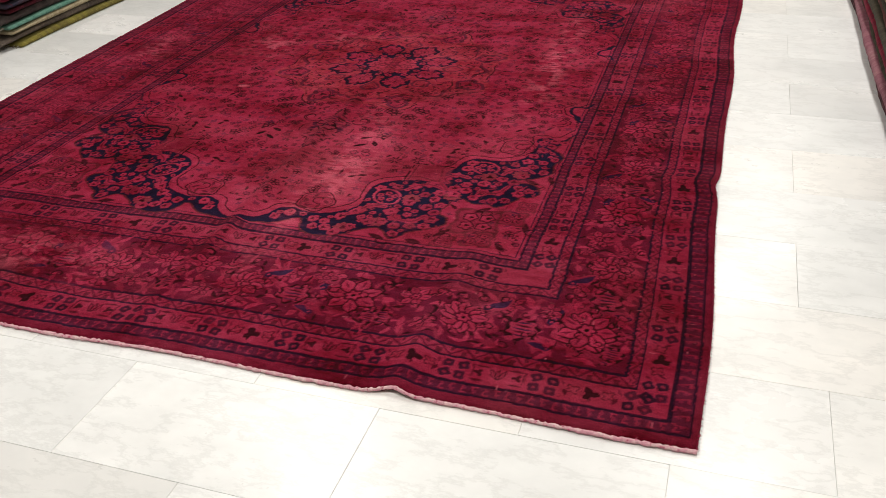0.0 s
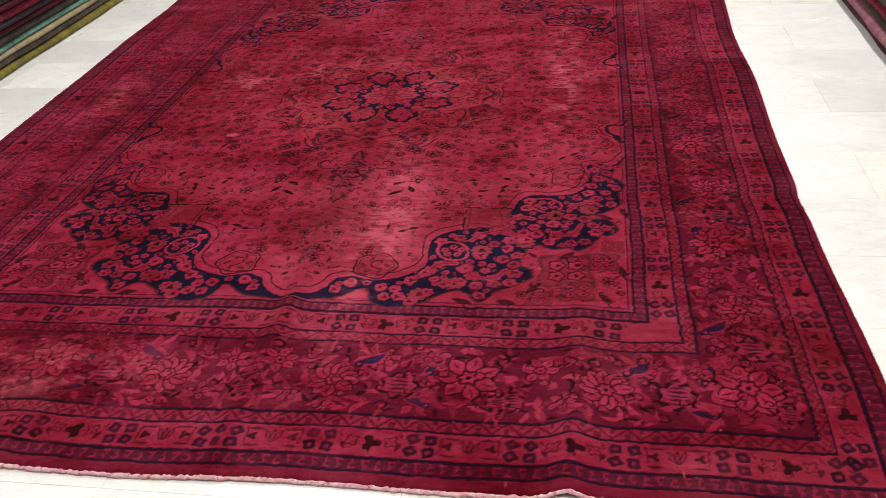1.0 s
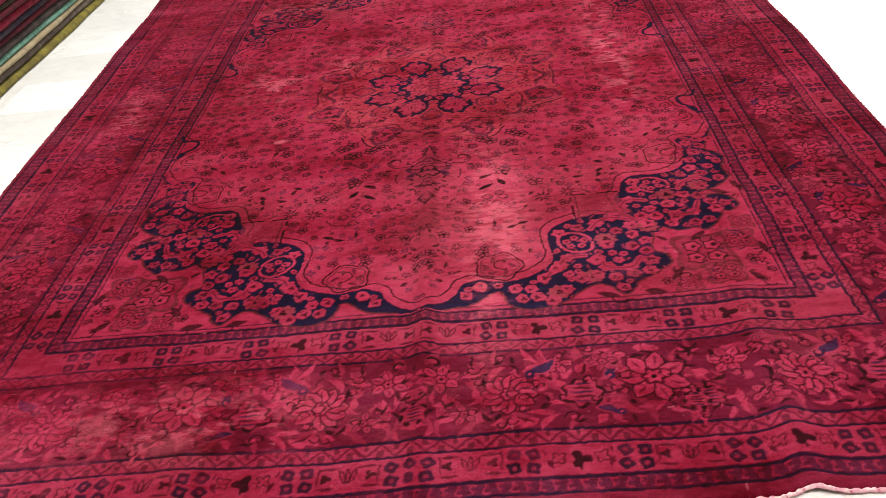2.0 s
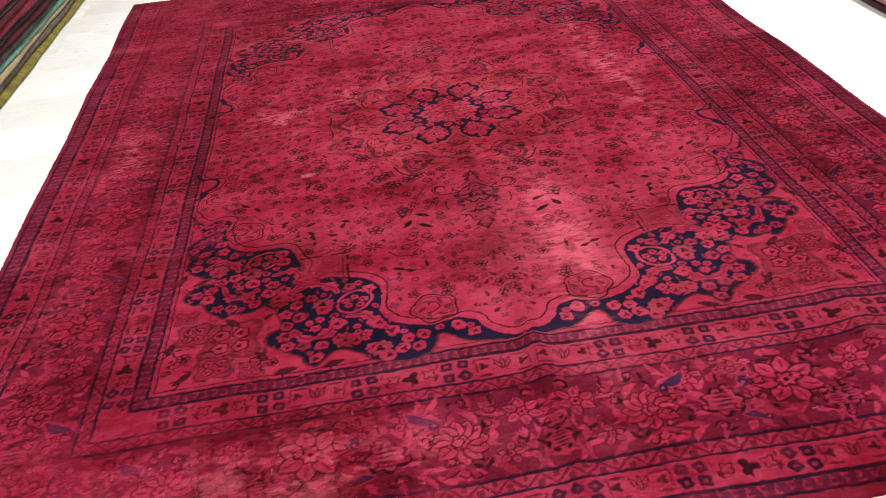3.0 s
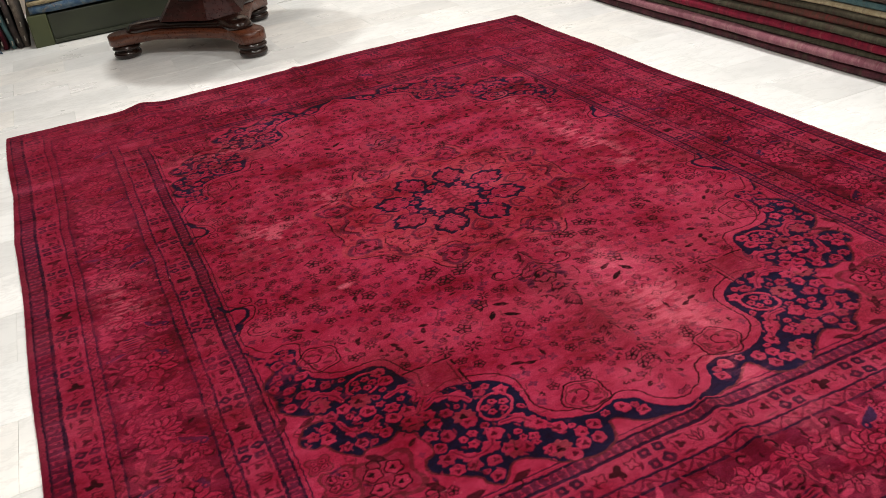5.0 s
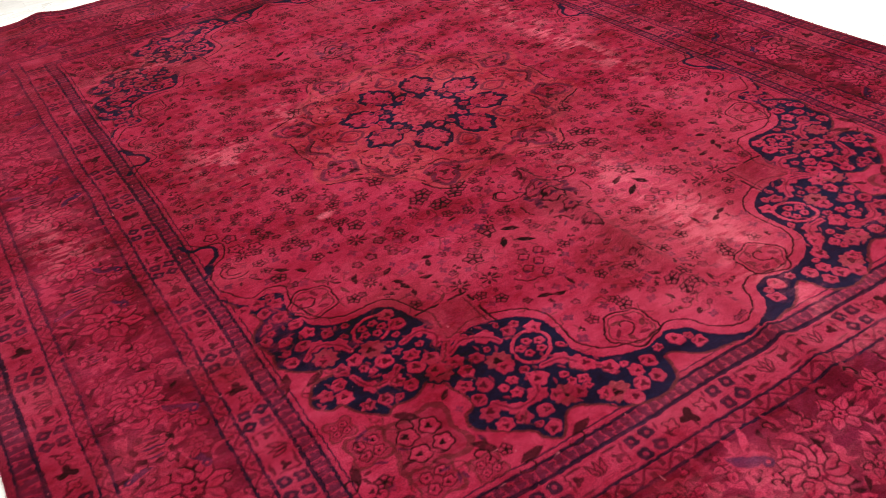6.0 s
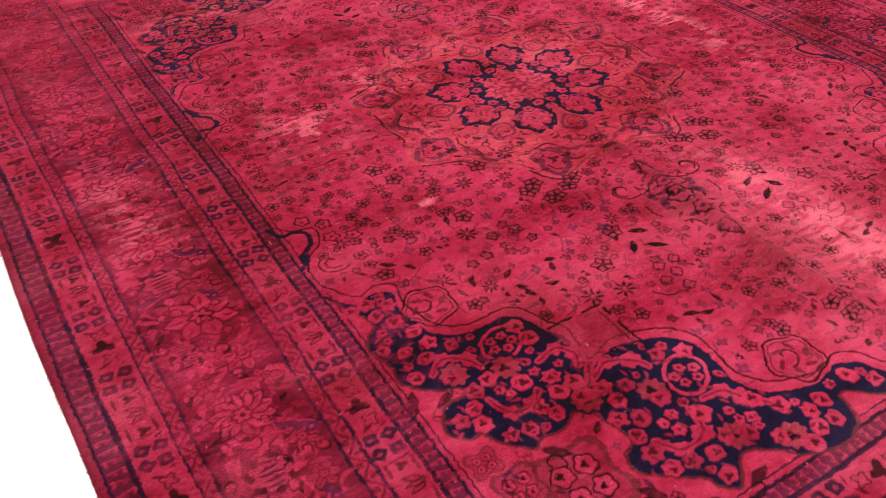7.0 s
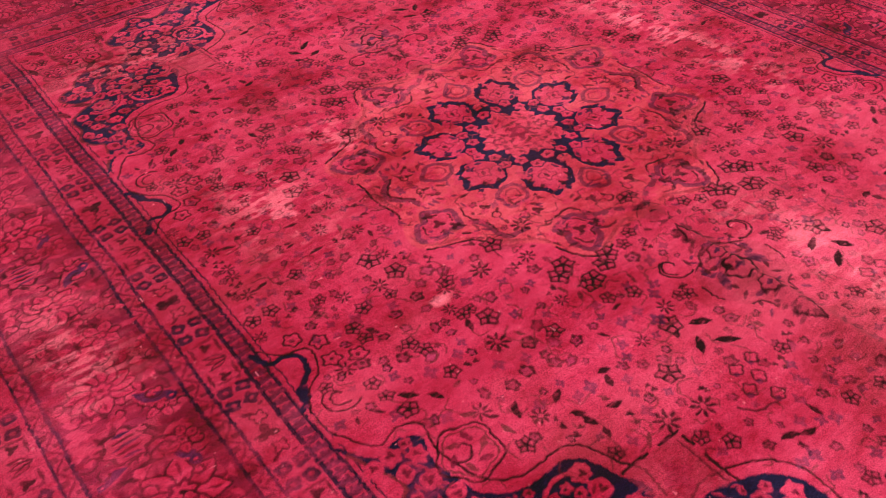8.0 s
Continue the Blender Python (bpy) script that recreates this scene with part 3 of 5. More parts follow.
def weave_medallion():
    # the scalloped ground, warmer than the field
    th = np.linspace(-0.12, math.pi / 2 + 0.12, 60)
    rim = 0.452 + 0.030 * np.cos(8 * th - math.pi) + 0.014 * np.cos(16 * th)
    outer = list(zip(rim * np.cos(th), rim * np.sin(th)))
    fill([(-0.05, -0.05)] + outer[::2], EMBER, 0.55)
    stroke(outer[::2], 0.0058, BROWN, alpha=1.0, dashes=0.14)
    stroke([(a * 0.968, b * 0.968) for a, b in outer[::2]], 0.009, UMBER, alpha=0.45, dashes=0.11)
    inner = 0.372 + 0.026 * np.cos(8 * th) + 0.010 * np.cos(24 * th)
    ring_in = list(zip(inner * np.cos(th), inner * np.sin(th)))
    stroke(ring_in[::2], 0.015, SLATE * 0.7 + UMBER * 0.4, alpha=0.75, dashes=0.15)
    stroke([(a * 0.975, b * 0.975) for a, b in ring_in[::2]], 0.0055, BROWN, alpha=0.9, dashes=0.12)
    for k in range(-1, 5):
        # star palmettes on the ring, each with a knotted heart
        ang = (k + 0.5) * math.pi / 4
        star = turned_shape(ang, [(0.352, 0.0), (0.372, 0.030), (0.392, 0.052), (0.412, 0.030), (0.438, 0.034), (0.474, 0.0)])
        fill(star, RED * 0.95, 0.9)
        stroke(star, 0.014, SLATE * 0.8 + UMBER * 0.3, True, 0.75)
        stroke(turned_shape(ang, [(0.366, 0.0), (0.384, 0.024), (0.400, 0.034), (0.412, 0.020), (0.430, 0.022), (0.450, 0.0)]), 0.0042, BROWN, True, 0.95, dashes=0.030)
        blob(0.405 * math.cos(ang), 0.405 * math.sin(ang), 0.012, BROWN, 3, 0.4, ang, alpha=0.8)
        # faint buds between the navy lobes, and knots beyond them
        ang = k * math.pi / 4
        bud = turned_shape(ang, [(0.222, 0.0), (0.240, 0.026), (0.268, 0.034), (0.290, 0.016), (0.304, 0.0)])
        stroke(bud, 0.011, SLATE * 0.8 + UMBER * 0.3, True, 0.70)
        stroke(turned_shape(ang, [(0.238, 0.0), (0.258, 0.018), (0.280, 0.0)]), 0.004, DEEP, True, 0.7)
        fill(turned_shape(ang, [(0.405, 0.0), (0.425, 0.030), (0.452, 0.022), (0.468, 0.0)]), UMBER, 0.35)
        stroke(turned_shape(ang, [(0.400, 0.0), (0.425, 0.034), (0.458, 0.024), (0.478, 0.0)]), 0.0038, BROWN, True, 0.7, dashes=0.03)
        for o, rad in ((0.19, 0.318), (-0.19, 0.318), (0.30, 0.395), (-0.30, 0.395)):
            a, b = rad * math.cos(ang + o), rad * math.sin(ang + o)
            blob(a, b, 0.0110, BROWN, 3, 0.35, ang, alpha=0.85)
            leaf(a + 0.018 * math.cos(ang), b + 0.018 * math.sin(ang), 0.015, 0.004, ang + 1.2 * np.sign(o), UMBER, 0.7)
        for o in (-0.09, 0.10):
            a, b = 0.335 * math.cos(ang + o), 0.335 * math.sin(ang + o)
            ring(a, b, 0.010, 0.0040, BROWN, 0, 0, 0.85)
            leaf(a - 0.015 * math.cos(ang), b - 0.015 * math.sin(ang), 0.012, 0.004, ang, BROWN, 0.8)
    for _ in range(170):
        ang, rad = rng.uniform(0, 1.571), rng.uniform(0.26, 0.47)
        a, b = rad * math.cos(ang), rad * math.sin(ang)
        kind = rng.random()
        if kind < 0.5:
            leaf(a, b, rng.uniform(0.007, 0.016), rng.uniform(0.003, 0.005), ang + rng.uniform(0.8, 2.2), BROWN if kind < 0.25 else SLATE, 0.7, rng.uniform(-0.4, 0.4))
        else:
            blob(a, b, rng.uniform(0.005, 0.010), RED * 1.08, 5, 0.25, alpha=0.7)
    # the navy star: a ring of small blossoms, eight ogee lobes and a plain red heart
    w = window(0, 0.30, 0, 0.30)
    r, th = np.hypot(w[2], w[3]), np.arctan2(w[3], w[2] + 1e-9)
    lay(w, (0.158 + 0.010 * np.cos(8 * th - math.pi) - r) / Q, NAVY)
    for k in range(-1, 5):
        ang = (k + 0.5) * math.pi / 4
        fill(turned_shape(ang, [(0.130, 0.030), (0.160, 0.046), (0.188, 0.061), (0.214, 0.058), (0.240, 0.052), (0.250, 0.026), (0.276, 0.0)]), NAVY)
        fill(turned_shape(ang, [(0.148, 0.012), (0.162, 0.034), (0.188, 0.052), (0.208, 0.043), (0.226, 0.041), (0.236, 0.018), (0.256, 0.0)]), RED * 0.98)
        for _ in range(18):
            o, wd = rng.uniform(0.150, 0.262), rng.uniform(-0.058, 0.058)
            if abs(wd) > 0.034 or o > 0.228:
                blob(o * math.cos(ang) - wd * math.sin(ang), o * math.sin(ang) + wd * math.cos(ang), rng.uniform(0.006, 0.011), NAVY if rng.random() < 0.6 else RED, 4, 0.3, alpha=0.9)
        for o, wd in ((0.168, 0.030), (0.205, 0.046), (0.232, 0.024)):
            for sgn in (-1, 1):
                a, b = o * math.cos(ang) - sgn * wd * math.sin(ang), o * math.sin(ang) + sgn * wd * math.cos(ang)
                leaf(a, b, 0.012, 0.005, ang + sgn * 0.7, NAVY if o < 0.2 else BROWN, 0.85)
        a, b = 0.196 * math.cos(ang), 0.196 * math.sin(ang)
        ring(a, b, 0.017, 0.0035, DEEP * 0.7, 4, 0.25, 0.8, ang)
        leaf(a, b, 0.010, 0.005, ang + 0.5, BROWN, 0.85)
    for k in range(-1, 14):
        ang = k * math.pi / 12 + 0.10
        rad = 0.126 if k % 2 else 0.146
        blossom(rad * math.cos(ang), rad * math.sin(ang), 0.0155, 5, RED * rng.uniform(0.85, 1.1), NAVY, DEEP, rng.uniform(0, 1))
    lay(w, (0.103 + 0.010 * np.cos(8 * th) + 0.006 * np.cos(24 * th) - r) / Q, RED * 0.80 + EMBER * 0.25)
    for k in range(-1, 9):
        ang = k * math.pi / 8 + 0.1
        leaf(0.086 * math.cos(ang), 0.086 * math.sin(ang), 0.012, 0.0035, ang + 1.3, DEEP, 0.55)
    for _ in range(26):
        ang, rad = rng.uniform(0, 1.571), rng.uniform(0.035, 0.10)
        leaf(rad * math.cos(ang), rad * math.sin(ang), rng.uniform(0.006, 0.013), rng.uniform(0.003, 0.005), rng.uniform(0, 3.1), DEEP if rng.random() < 0.6 else UMBER, 0.7)
    lay(w, (0.003 - np.abs(r - 0.060 - 0.008 * np.cos(8 * th))) / Q, DEEP, 0.40)
    lay(w, (0.030 + 0.007 * np.cos(6 * th) - r) / Q, DEEP, 0.75)
    lay(w, (0.013 - r) / Q, RED)
    # the pendant on the long axis
    drop = [(-0.02, 0.50), (0.015, 0.545), (0.040, 0.600), (0.088, 0.630), (0.098, 0.690), (0.072, 0.742), (0.040, 0.760), (0.030, 0.800), (0.0, 0.870), (-0.03, 0.80)]
    fill(drop, UMBER, 0.22)
    stroke([(0.0, 0.50)] + drop[1:9], 0.0048, BROWN, alpha=0.9, dashes=0.05)
    for _ in range(26):
        b = rng.uniform(0.47, 0.90)
        leaf(rng.uniform(0, 0.03), b, rng.uniform(0.008, 0.02), 0.005, rng.uniform(0, 3.1), BROWN, 0.6)
    for _ in range(34):
        a, b = rng.uniform(0, 0.070), rng.uniform(0.58, 0.80)
        leaf(a, b, rng.uniform(0.007, 0.018), rng.uniform(0.003, 0.006), rng.uniform(0, 3.1), BROWN if rng.random() < 0.6 else SLATE, 0.8)
    for b, r2 in ((0.61, 0.018), (0.67, 0.030), (0.74, 0.018)):
        blossom(0.0, b, r2, 6, RED * 0.8, BROWN, SLATE)
    leaf(0.052, 0.675, 0.030, 0.012, 1.1, SLATE, 0.7)
    spiral(0.100, 0.578, 0.042, 2.2, -1, 0.0048)
    spiral(0.100, 0.578, 0.026, 1.2, -1, 0.0042)
    # leafy twigs beside it
    for a, b, turn, size in ((0.228, 0.705, 1.05, 0.020), (0.172, 0.720, -0.45, 0.024), (0.219, 0.758, 0.95, 0.024), (0.172, 0.780, -0.65, 0.029)):
        leaf(a, b, size, 0.0085, turn, BROWN * 0.5)
    for a, b in ((0.219, 0.841), (0.175, 0.838), (0.200, 0.875), (0.237, 0.886), (0.205, 0.920)):
        ring(a, b, 0.0125, 0.0042, BROWN, 4, 0.15, 0.85)
        blob(a + 0.010, b + 0.008, 0.006, SLATE, alpha=0.7)
    stroke([(0.285, 0.900), (0.262, 0.925), (0.225, 0.930)], 0.005, BROWN, alpha=0.8)


# Small motifs of one field quarter, by kind.
FLORETS = [(0.561, 0.161), (0.534, 0.221), (0.288, 0.452), (0.192, 0.485), (0.256, 0.509), (0.472, 0.451), (0.315, 0.770), (0.222, 0.689), (0.331, 0.289), (0.260, 0.433), (0.168, 0.468), (0.241, 0.504)]
PEBBLES = [(0.593, 0.117), (0.482, 0.264), (0.457, 0.285), (0.545, 0.312), (0.550, 0.354), (0.606, 0.327), (0.613, 0.371), (0.568, 0.406), (0.662, 0.430), (0.622, 0.463), (0.354, 0.380), (0.313, 0.404), (0.458, 0.551), (0.422, 0.581), (0.387, 0.605), (0.508, 0.600), (0.455, 0.618), (0.429, 0.634), (0.416, 0.528), (0.136, 0.510), (0.433, 0.412), (0.600, 0.592), (0.549, 0.609), (0.516, 0.287), (0.727, 0.390), (0.153, 0.681), (0.120, 0.749), (0.209, 0.819), (0.170, 0.862)]
SMUDGES = [(0.702, 0.456), (0.646, 0.493), (0.428, 0.478), (0.382, 0.517), (0.183, 0.614), (0.242, 0.625), (0.231, 0.665), (0.207, 0.562), (0.293, 0.562), (0.289, 0.626), (0.443, 0.344), (0.387, 0.392), (0.446, 0.703), (0.481, 0.661), (0.540, 0.675), (0.475, 0.705), (0.395, 0.763), (0.473, 0.831), (0.538, 0.557), (0.749, 0.534), (0.685, 0.595), (0.377, 0.940), (0.298, 1.033), (0.179, 1.013), (0.276, 1.079), (0.721, 0.300), (0.671, 0.283), (0.117, 0.538), (0.762, 0.285)]
DARKS = [(0.505, 0.680), (0.515, 0.444), (0.399, 0.691), (0.709, 0.510), (0.670, 0.542), (0.582, 0.656), (0.501, 0.732), (0.498, 0.757), (0.439, 0.759), (0.236, 1.004), (0.266, 0.988), (0.020, 0.656)]
DAISIES = [(0.400, 0.336), (0.502, 0.513), (0.400, 0.839), (0.329, 0.858), (0.240, 0.280)]


def floret(a, b, r):
    turn = rng.uniform(0, 1)
    for p in range(5):
        g = turn + p * 1.2566
        x, y = a + r * 0.62 * math.cos(g), b + r * 0.62 * math.sin(g)
        blob(x, y, r * 0.52, BROWN, 4, 0.15, g, alpha=0.85)
        blob(x, y, r * 0.27, RED * 0.8, 4, 0.2, g)
    blob(a, b, r * 0.26, BROWN, 3, 0.3, turn)


def pebble(a, b, r):
    turn, squash = rng.uniform(0, 3), rng.uniform(1.0, 1.35)
    blob(a, b, r, BROWN, 5, 0.14, turn, squash, rng.uniform(0.6, 0.95))
    blob(a + 0.1 * r, b, r * 0.62, RED * 0.72 + SLATE * rng.uniform(0.0, 0.7), 4, 0.2, turn, squash, 0.9)
    if rng.random() < 0.5:
        blob(a, b, r * 0.25, BROWN, alpha=0.7)


def smudge(a, b, r):
    blob(a, b, r, SLATE + UMBER * rng.uniform(0, 0.5), 4, 0.3, rng.uniform(0, 2), rng.uniform(1.0, 1.5), rng.uniform(0.45, 0.8))
    blob(a, b, r * 0.3, RED * 0.8, alpha=0.6)


def daisy(a, b, r):
    for k in range(8):
        g = k * 0.785 + 0.2
        leaf(a + 0.66 * r * math.cos(g), b + 0.66 * r * math.sin(g), r * 0.42, r * 0.15, g, BROWN, 0.9)
    ring(a, b, r * 0.3, r * 0.14, BROWN, alpha=0.7)


def weave_field():
    """Small all-over motifs: those of the drawn quarter, then more wherever the plain red is still free."""
    for a, b in FLORETS:
        floret(a, b, 0.0225)
    for a, b in PEBBLES:
        pebble(a, b, rng.uniform(0.0125, 0.0165))
    for a, b in SMUDGES:
        smudge(a, b, rng.uniform(0.010, 0.0155))
    for a, b in DARKS:
        leaf(a, b, rng.uniform(0.014, 0.022), 0.0072, rng.uniform(0, 3.1), BROWN * 0.6, 0.95, rng.uniform(-0.3, 0.3))
    for a, b in DAISIES:
        daisy(a, b, 0.025)
    plain = CANVAS.copy()
    spots = []
    step = 0.0355
    for j in range(int(1.36 / step)):
        for i in range(int(0.86 / step)):
            a, b = (i + 0.5 + rng.uniform(-0.38, 0.38)) * step, (j + 0.5 + rng.uniform(-0.38, 0.38)) * step
            ja, jb = min(int(a / Q), len(QA) - 1), min(int(b / Q), len(QB) - 1)
            k = int(0.0105 / Q)
            near = plain[max(jb - k, 0):jb + k, max(ja - k, 0):ja + k]
            if S[jb, ja] > 0.545 and np.abs(near - RED).max() < 0.03:
                spots.append((a, b))
    for a, b in spots:
        sort = rng.random()
        if sort < 0.14:
            floret(a, b, rng.uniform(0.013, 0.018))
        elif sort < 0.50:
            pebble(a, b, rng.uniform(0.007, 0.013))
        elif sort < 0.74:
            smudge(a, b, rng.uniform(0.007, 0.013))
        elif sort < 0.86:
            leaf(a, b, rng.uniform(0.010, 0.020), rng.uniform(0.004, 0.007), rng.uniform(0, 3.1), BROWN if rng.random() < 0.6 else UMBER, 0.9)
        elif sort < 0.92:
            daisy(a, b, rng.uniform(0.015, 0.021))
        else:
            for k in range(3):
                blob(a + rng.uniform(-0.012, 0.012), b + rng.uniform(-0.012, 0.012), 0.005, BROWN, 3, 0.3, alpha=0.85)


def weave_stems():
    """Faint winding stems between the motifs of the field."""
    for _ in range(380):
        a, b = rng.uniform(0.0, 0.85), rng.uniform(0.0, 1.33)
        if S[int(b / Q), int(a / Q)] > 0.545 and CANVAS[int(b / Q), int(a / Q), 0] > 0.15:
            g, ln = rng.uniform(0, 6.28), rng.uniform(0.012, 0.030)
            stroke([(a, b), (a + ln * math.cos(g), b + ln * math.sin(g)), (a + 1.7 * ln * math.cos(g + 0.7), b + 1.7 * ln * math.sin(g + 0.7))], 0.0034, UMBER, alpha=0.75)


weave_border()
weave_medallion()
weave_corner()
weave_field()
weave_stems()


def cloth_noise(x, y, size_x, size_y, seed, octaves=3):
    """Smooth noise from -1 to 1 over arrays of places."""
    out, amp, total = 0, 1.0, 0
    for o in range(octaves):
        g = np.random.default_rng(seed * 31 + o).uniform(-1, 1, (160, 160))
        gx, gy = x / size_x * 2 ** o + 47.3, y / size_y * 2 ** o + 53.7
        ix, iy = np.floor(gx).astype(int), np.floor(gy).astype(int)
        fx, fy = gx - ix, gy - iy
        fx, fy = fx * fx * (3 - 2 * fx), fy * fy * (3 - 2 * fy)
        ix, iy, jx, jy = ix % 160, iy % 160, (ix + 1) % 160, (iy + 1) % 160
        out = out + amp * ((g[iy, ix] * (1 - fx) + g[iy, jx] * fx) * (1 - fy) + (g[jy, ix] * (1 - fx) + g[jy, jx] * fx) * fy)
        total += amp
        amp *= 0.55
    return out / total


def bell(x, centre, width):
    return np.exp(-((x - centre) / width) ** 2)


def far_y(v):
    """The weave is looser at the far end, so its border lies wider there."""
    return np.where(v > 1.397, 1.397 + (v - 1.397) * 1.25, v)


def outline_shift(u, v):
    left = np.clip((-u - 0.86) / 0.53, 0, 1)
    right = np.clip((u - 0.86) / 0.53, 0, 1)
    y = far_y(v)
    dl = -0.024 - 0.036 * np.clip((y + 0.9) / 1.3, 0, 1) - 0.05 * np.clip((y - 0.2) / 1.8, 0, 1) ** 1.3 + 0.014 * np.sin(y * 2.6 + 0.7) + 0.028 * bell(y, -0.80, 0.45) + 0.034 * np.clip((y - 0.7) / 0.5, 0, 1)
    dr = -0.018 - 0.014 * bell(y, 0.45, 0.4) - 0.022 * bell(y, -0.62, 0.55) - 0.012 * bell(y, -0.80, 0.06) - 0.010 * bell(y, 0.9, 0.6) + 0.004 * np.sin(y * 7)
    near = np.clip((-v - 1.4) / 0.545, 0, 1)
    far = np.clip((v - 1.4) / 0.545, 0, 1)
    dy = near * (0.012 * bell(u, 0.72, 0.035) - 0.012 * np.clip(-u + 0.4, 0, 2) + 0.004 * np.sin(u * 9)) + far * (-0.03 + 0.03 * bell(u, -0.81, 0.09) + 0.02 * np.sin(u * 2.4 + 0.4))
    return left * dl + right * dr + 0.02 * np.clip(-u, 0, 1) * np.clip(y, 0, 2) * -0.5, dy


def lift(u, v):
    """Ripples of the cloth that lies not quite flat."""
    y = far_y(v)
    z = 0.015 * bell(u, 0.735 + 0.02 * (v + 1.9), 0.042) * np.clip((-v - 1.12) / 0.5, 0, 1) * np.clip((v + 1.96) / 0.12, 0.55, 1)
    z += 0.012 * bell(u, 0.012 + 0.012 * np.sin(v * 3), 0.022) * np.clip((-v - 0.2) / 0.8, 0, 1) * np.clip((v + 1.95) / 0.35, 0.12, 1) + 0.006 * bell(u, 0.0, 0.02) * np.clip((v + 1.95) / 0.35, 0.1, 1)
    z += 0.012 * bell(u, -0.81, 0.06) * np.clip((v - 1.5) / 0.4, 0, 1)
    z += 0.010 * bell(y, -0.80, 0.05) * np.clip((u - 1.1) / 0.28, 0, 1)
    z += 0.004 * bell(u, -0.46, 0.04) * np.clip((-v - 1.2) / 0.5, 0, 1)
    z += 0.0022 * cloth_noise(u, v, 0.22, 0.30, 5, 2) + 0.0012 * cloth_noise(u, v, 0.05, 0.06, 6, 2)
    return np.maximum(z, -0.002)


def dye_at(u, v):
    """The design's colour at each knot, with abrash, the centre ridge's painted shade, bald worn places and stains."""
    du = 0.0045 * cloth_noise(u, v, 0.16, 0.16, 11, 2) + 0.0021 * cloth_noise(u, v, 0.014, 0.0065, 12, 1)
    dv = 0.0045 * cloth_noise(u, v, 0.16, 0.16, 13, 2) + 0.0018 * cloth_noise(u, v, 0.010, 0.010, 14, 1)
    a = np.clip(np.abs(u + du), 0, QA[-2]) / Q
    b = np.clip(np.abs(v + dv), 0, QB[-2]) / Q
    ia, ib = a.astype(int), b.astype(int)
    fa, fb = (a - ia)[..., None], (b - ib)[..., None]
    c = (CANVAS[ib, ia] * (1 - fa) + CANVAS[ib, ia + 1] * fa) * (1 - fb) + (CANVAS[ib + 1, ia] * (1 - fa) + CANVAS[ib + 1, ia + 1] * fa) * fb
    # where the knots are rubbed or the old dye bled, the drawing breaks up
    fade = np.clip(-0.12 + 0.62 * cloth_noise(u, v, 0.045, 0.03, 18, 3) + 0.30 * cloth_noise(u, v, 0.35, 0.35, 19, 2) + 0.24 * bell(v, 1.3, 0.6) + 0.50 * bell(u, -1.13, 0.20) + 0.34 * bell(u, 1.15, 0.25) * bell(v, 0.7, 0.9) + 0.28 * bell(v, 1.75, 0.35) - 0.3 * bell(np.hypot(u, v), 0, 0.28) - 0.2 * bell(v, -1.05, 0.35) + 0.50 * bell(v, -1.63, 0.2) * np.clip(0.6 - u, 0, 1) - 0.45 * bell(u, 1.0, 0.45) * bell(v, -1.6, 0.5), 0, 0.72)[..., None]
    c = c * (1 - fade) + (RED * 0.64 + c * 0.36) * fade
    # single knots of the thin brown lines have dropped out
    gone = np.clip(-0.08 + 0.6 * cloth_noise(u, v, 0.013, 0.006, 20, 2), 0, 0.6) * (c[..., 2] < 0.8 * c[..., 0]) * (np.abs(u) < 1.0) * (np.abs(v) < 1.36)
    c = c * (1 - gone[..., None]) + RED * gone[..., None]
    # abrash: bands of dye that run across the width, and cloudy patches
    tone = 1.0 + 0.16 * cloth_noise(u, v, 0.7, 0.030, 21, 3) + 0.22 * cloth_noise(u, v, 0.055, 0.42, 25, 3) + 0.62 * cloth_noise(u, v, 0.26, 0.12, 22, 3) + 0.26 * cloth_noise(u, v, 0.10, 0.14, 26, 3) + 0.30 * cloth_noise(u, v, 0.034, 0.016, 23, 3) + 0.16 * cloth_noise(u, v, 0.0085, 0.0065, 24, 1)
    # centre fold: wear and ridge shade painted as a dark line; border middle darker
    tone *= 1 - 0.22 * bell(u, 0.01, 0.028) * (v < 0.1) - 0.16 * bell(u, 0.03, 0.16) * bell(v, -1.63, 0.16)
    # broad areas set darker at the far end, lighter towards the near border
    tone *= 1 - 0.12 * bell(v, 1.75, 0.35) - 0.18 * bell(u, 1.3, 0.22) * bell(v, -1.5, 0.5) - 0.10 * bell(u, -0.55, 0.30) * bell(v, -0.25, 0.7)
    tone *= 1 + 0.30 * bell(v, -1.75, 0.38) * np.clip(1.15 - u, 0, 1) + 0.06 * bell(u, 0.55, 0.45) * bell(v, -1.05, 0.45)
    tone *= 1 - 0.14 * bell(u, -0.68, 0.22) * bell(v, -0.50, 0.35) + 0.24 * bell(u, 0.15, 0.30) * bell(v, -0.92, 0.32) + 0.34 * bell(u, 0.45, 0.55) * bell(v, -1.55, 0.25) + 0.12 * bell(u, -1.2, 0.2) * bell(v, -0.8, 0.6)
    # low tone, like strong dye, is deep crimson; high tone, like thin dye, pink
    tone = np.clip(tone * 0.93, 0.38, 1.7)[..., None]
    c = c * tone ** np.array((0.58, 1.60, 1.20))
    # worn: the pile gone pale, along old folds and in spots
    scuff = 0.5 + 0.6 * cloth_noise(u, v, 0.035, 0.012, 31, 4)
    broad = 0.5 + 0.55 * cloth_noise(u, v, 0.06, 0.08, 32, 4)
    wear = 0.80 * bell(u, 0.165 + 0.03 * np.sin(5 * v), 0.072) * bell(v, -1.00, 0.46)
    wear += 0.80 * bell(u, 0.655, 0.060) * bell(v, 0.25, 0.60)
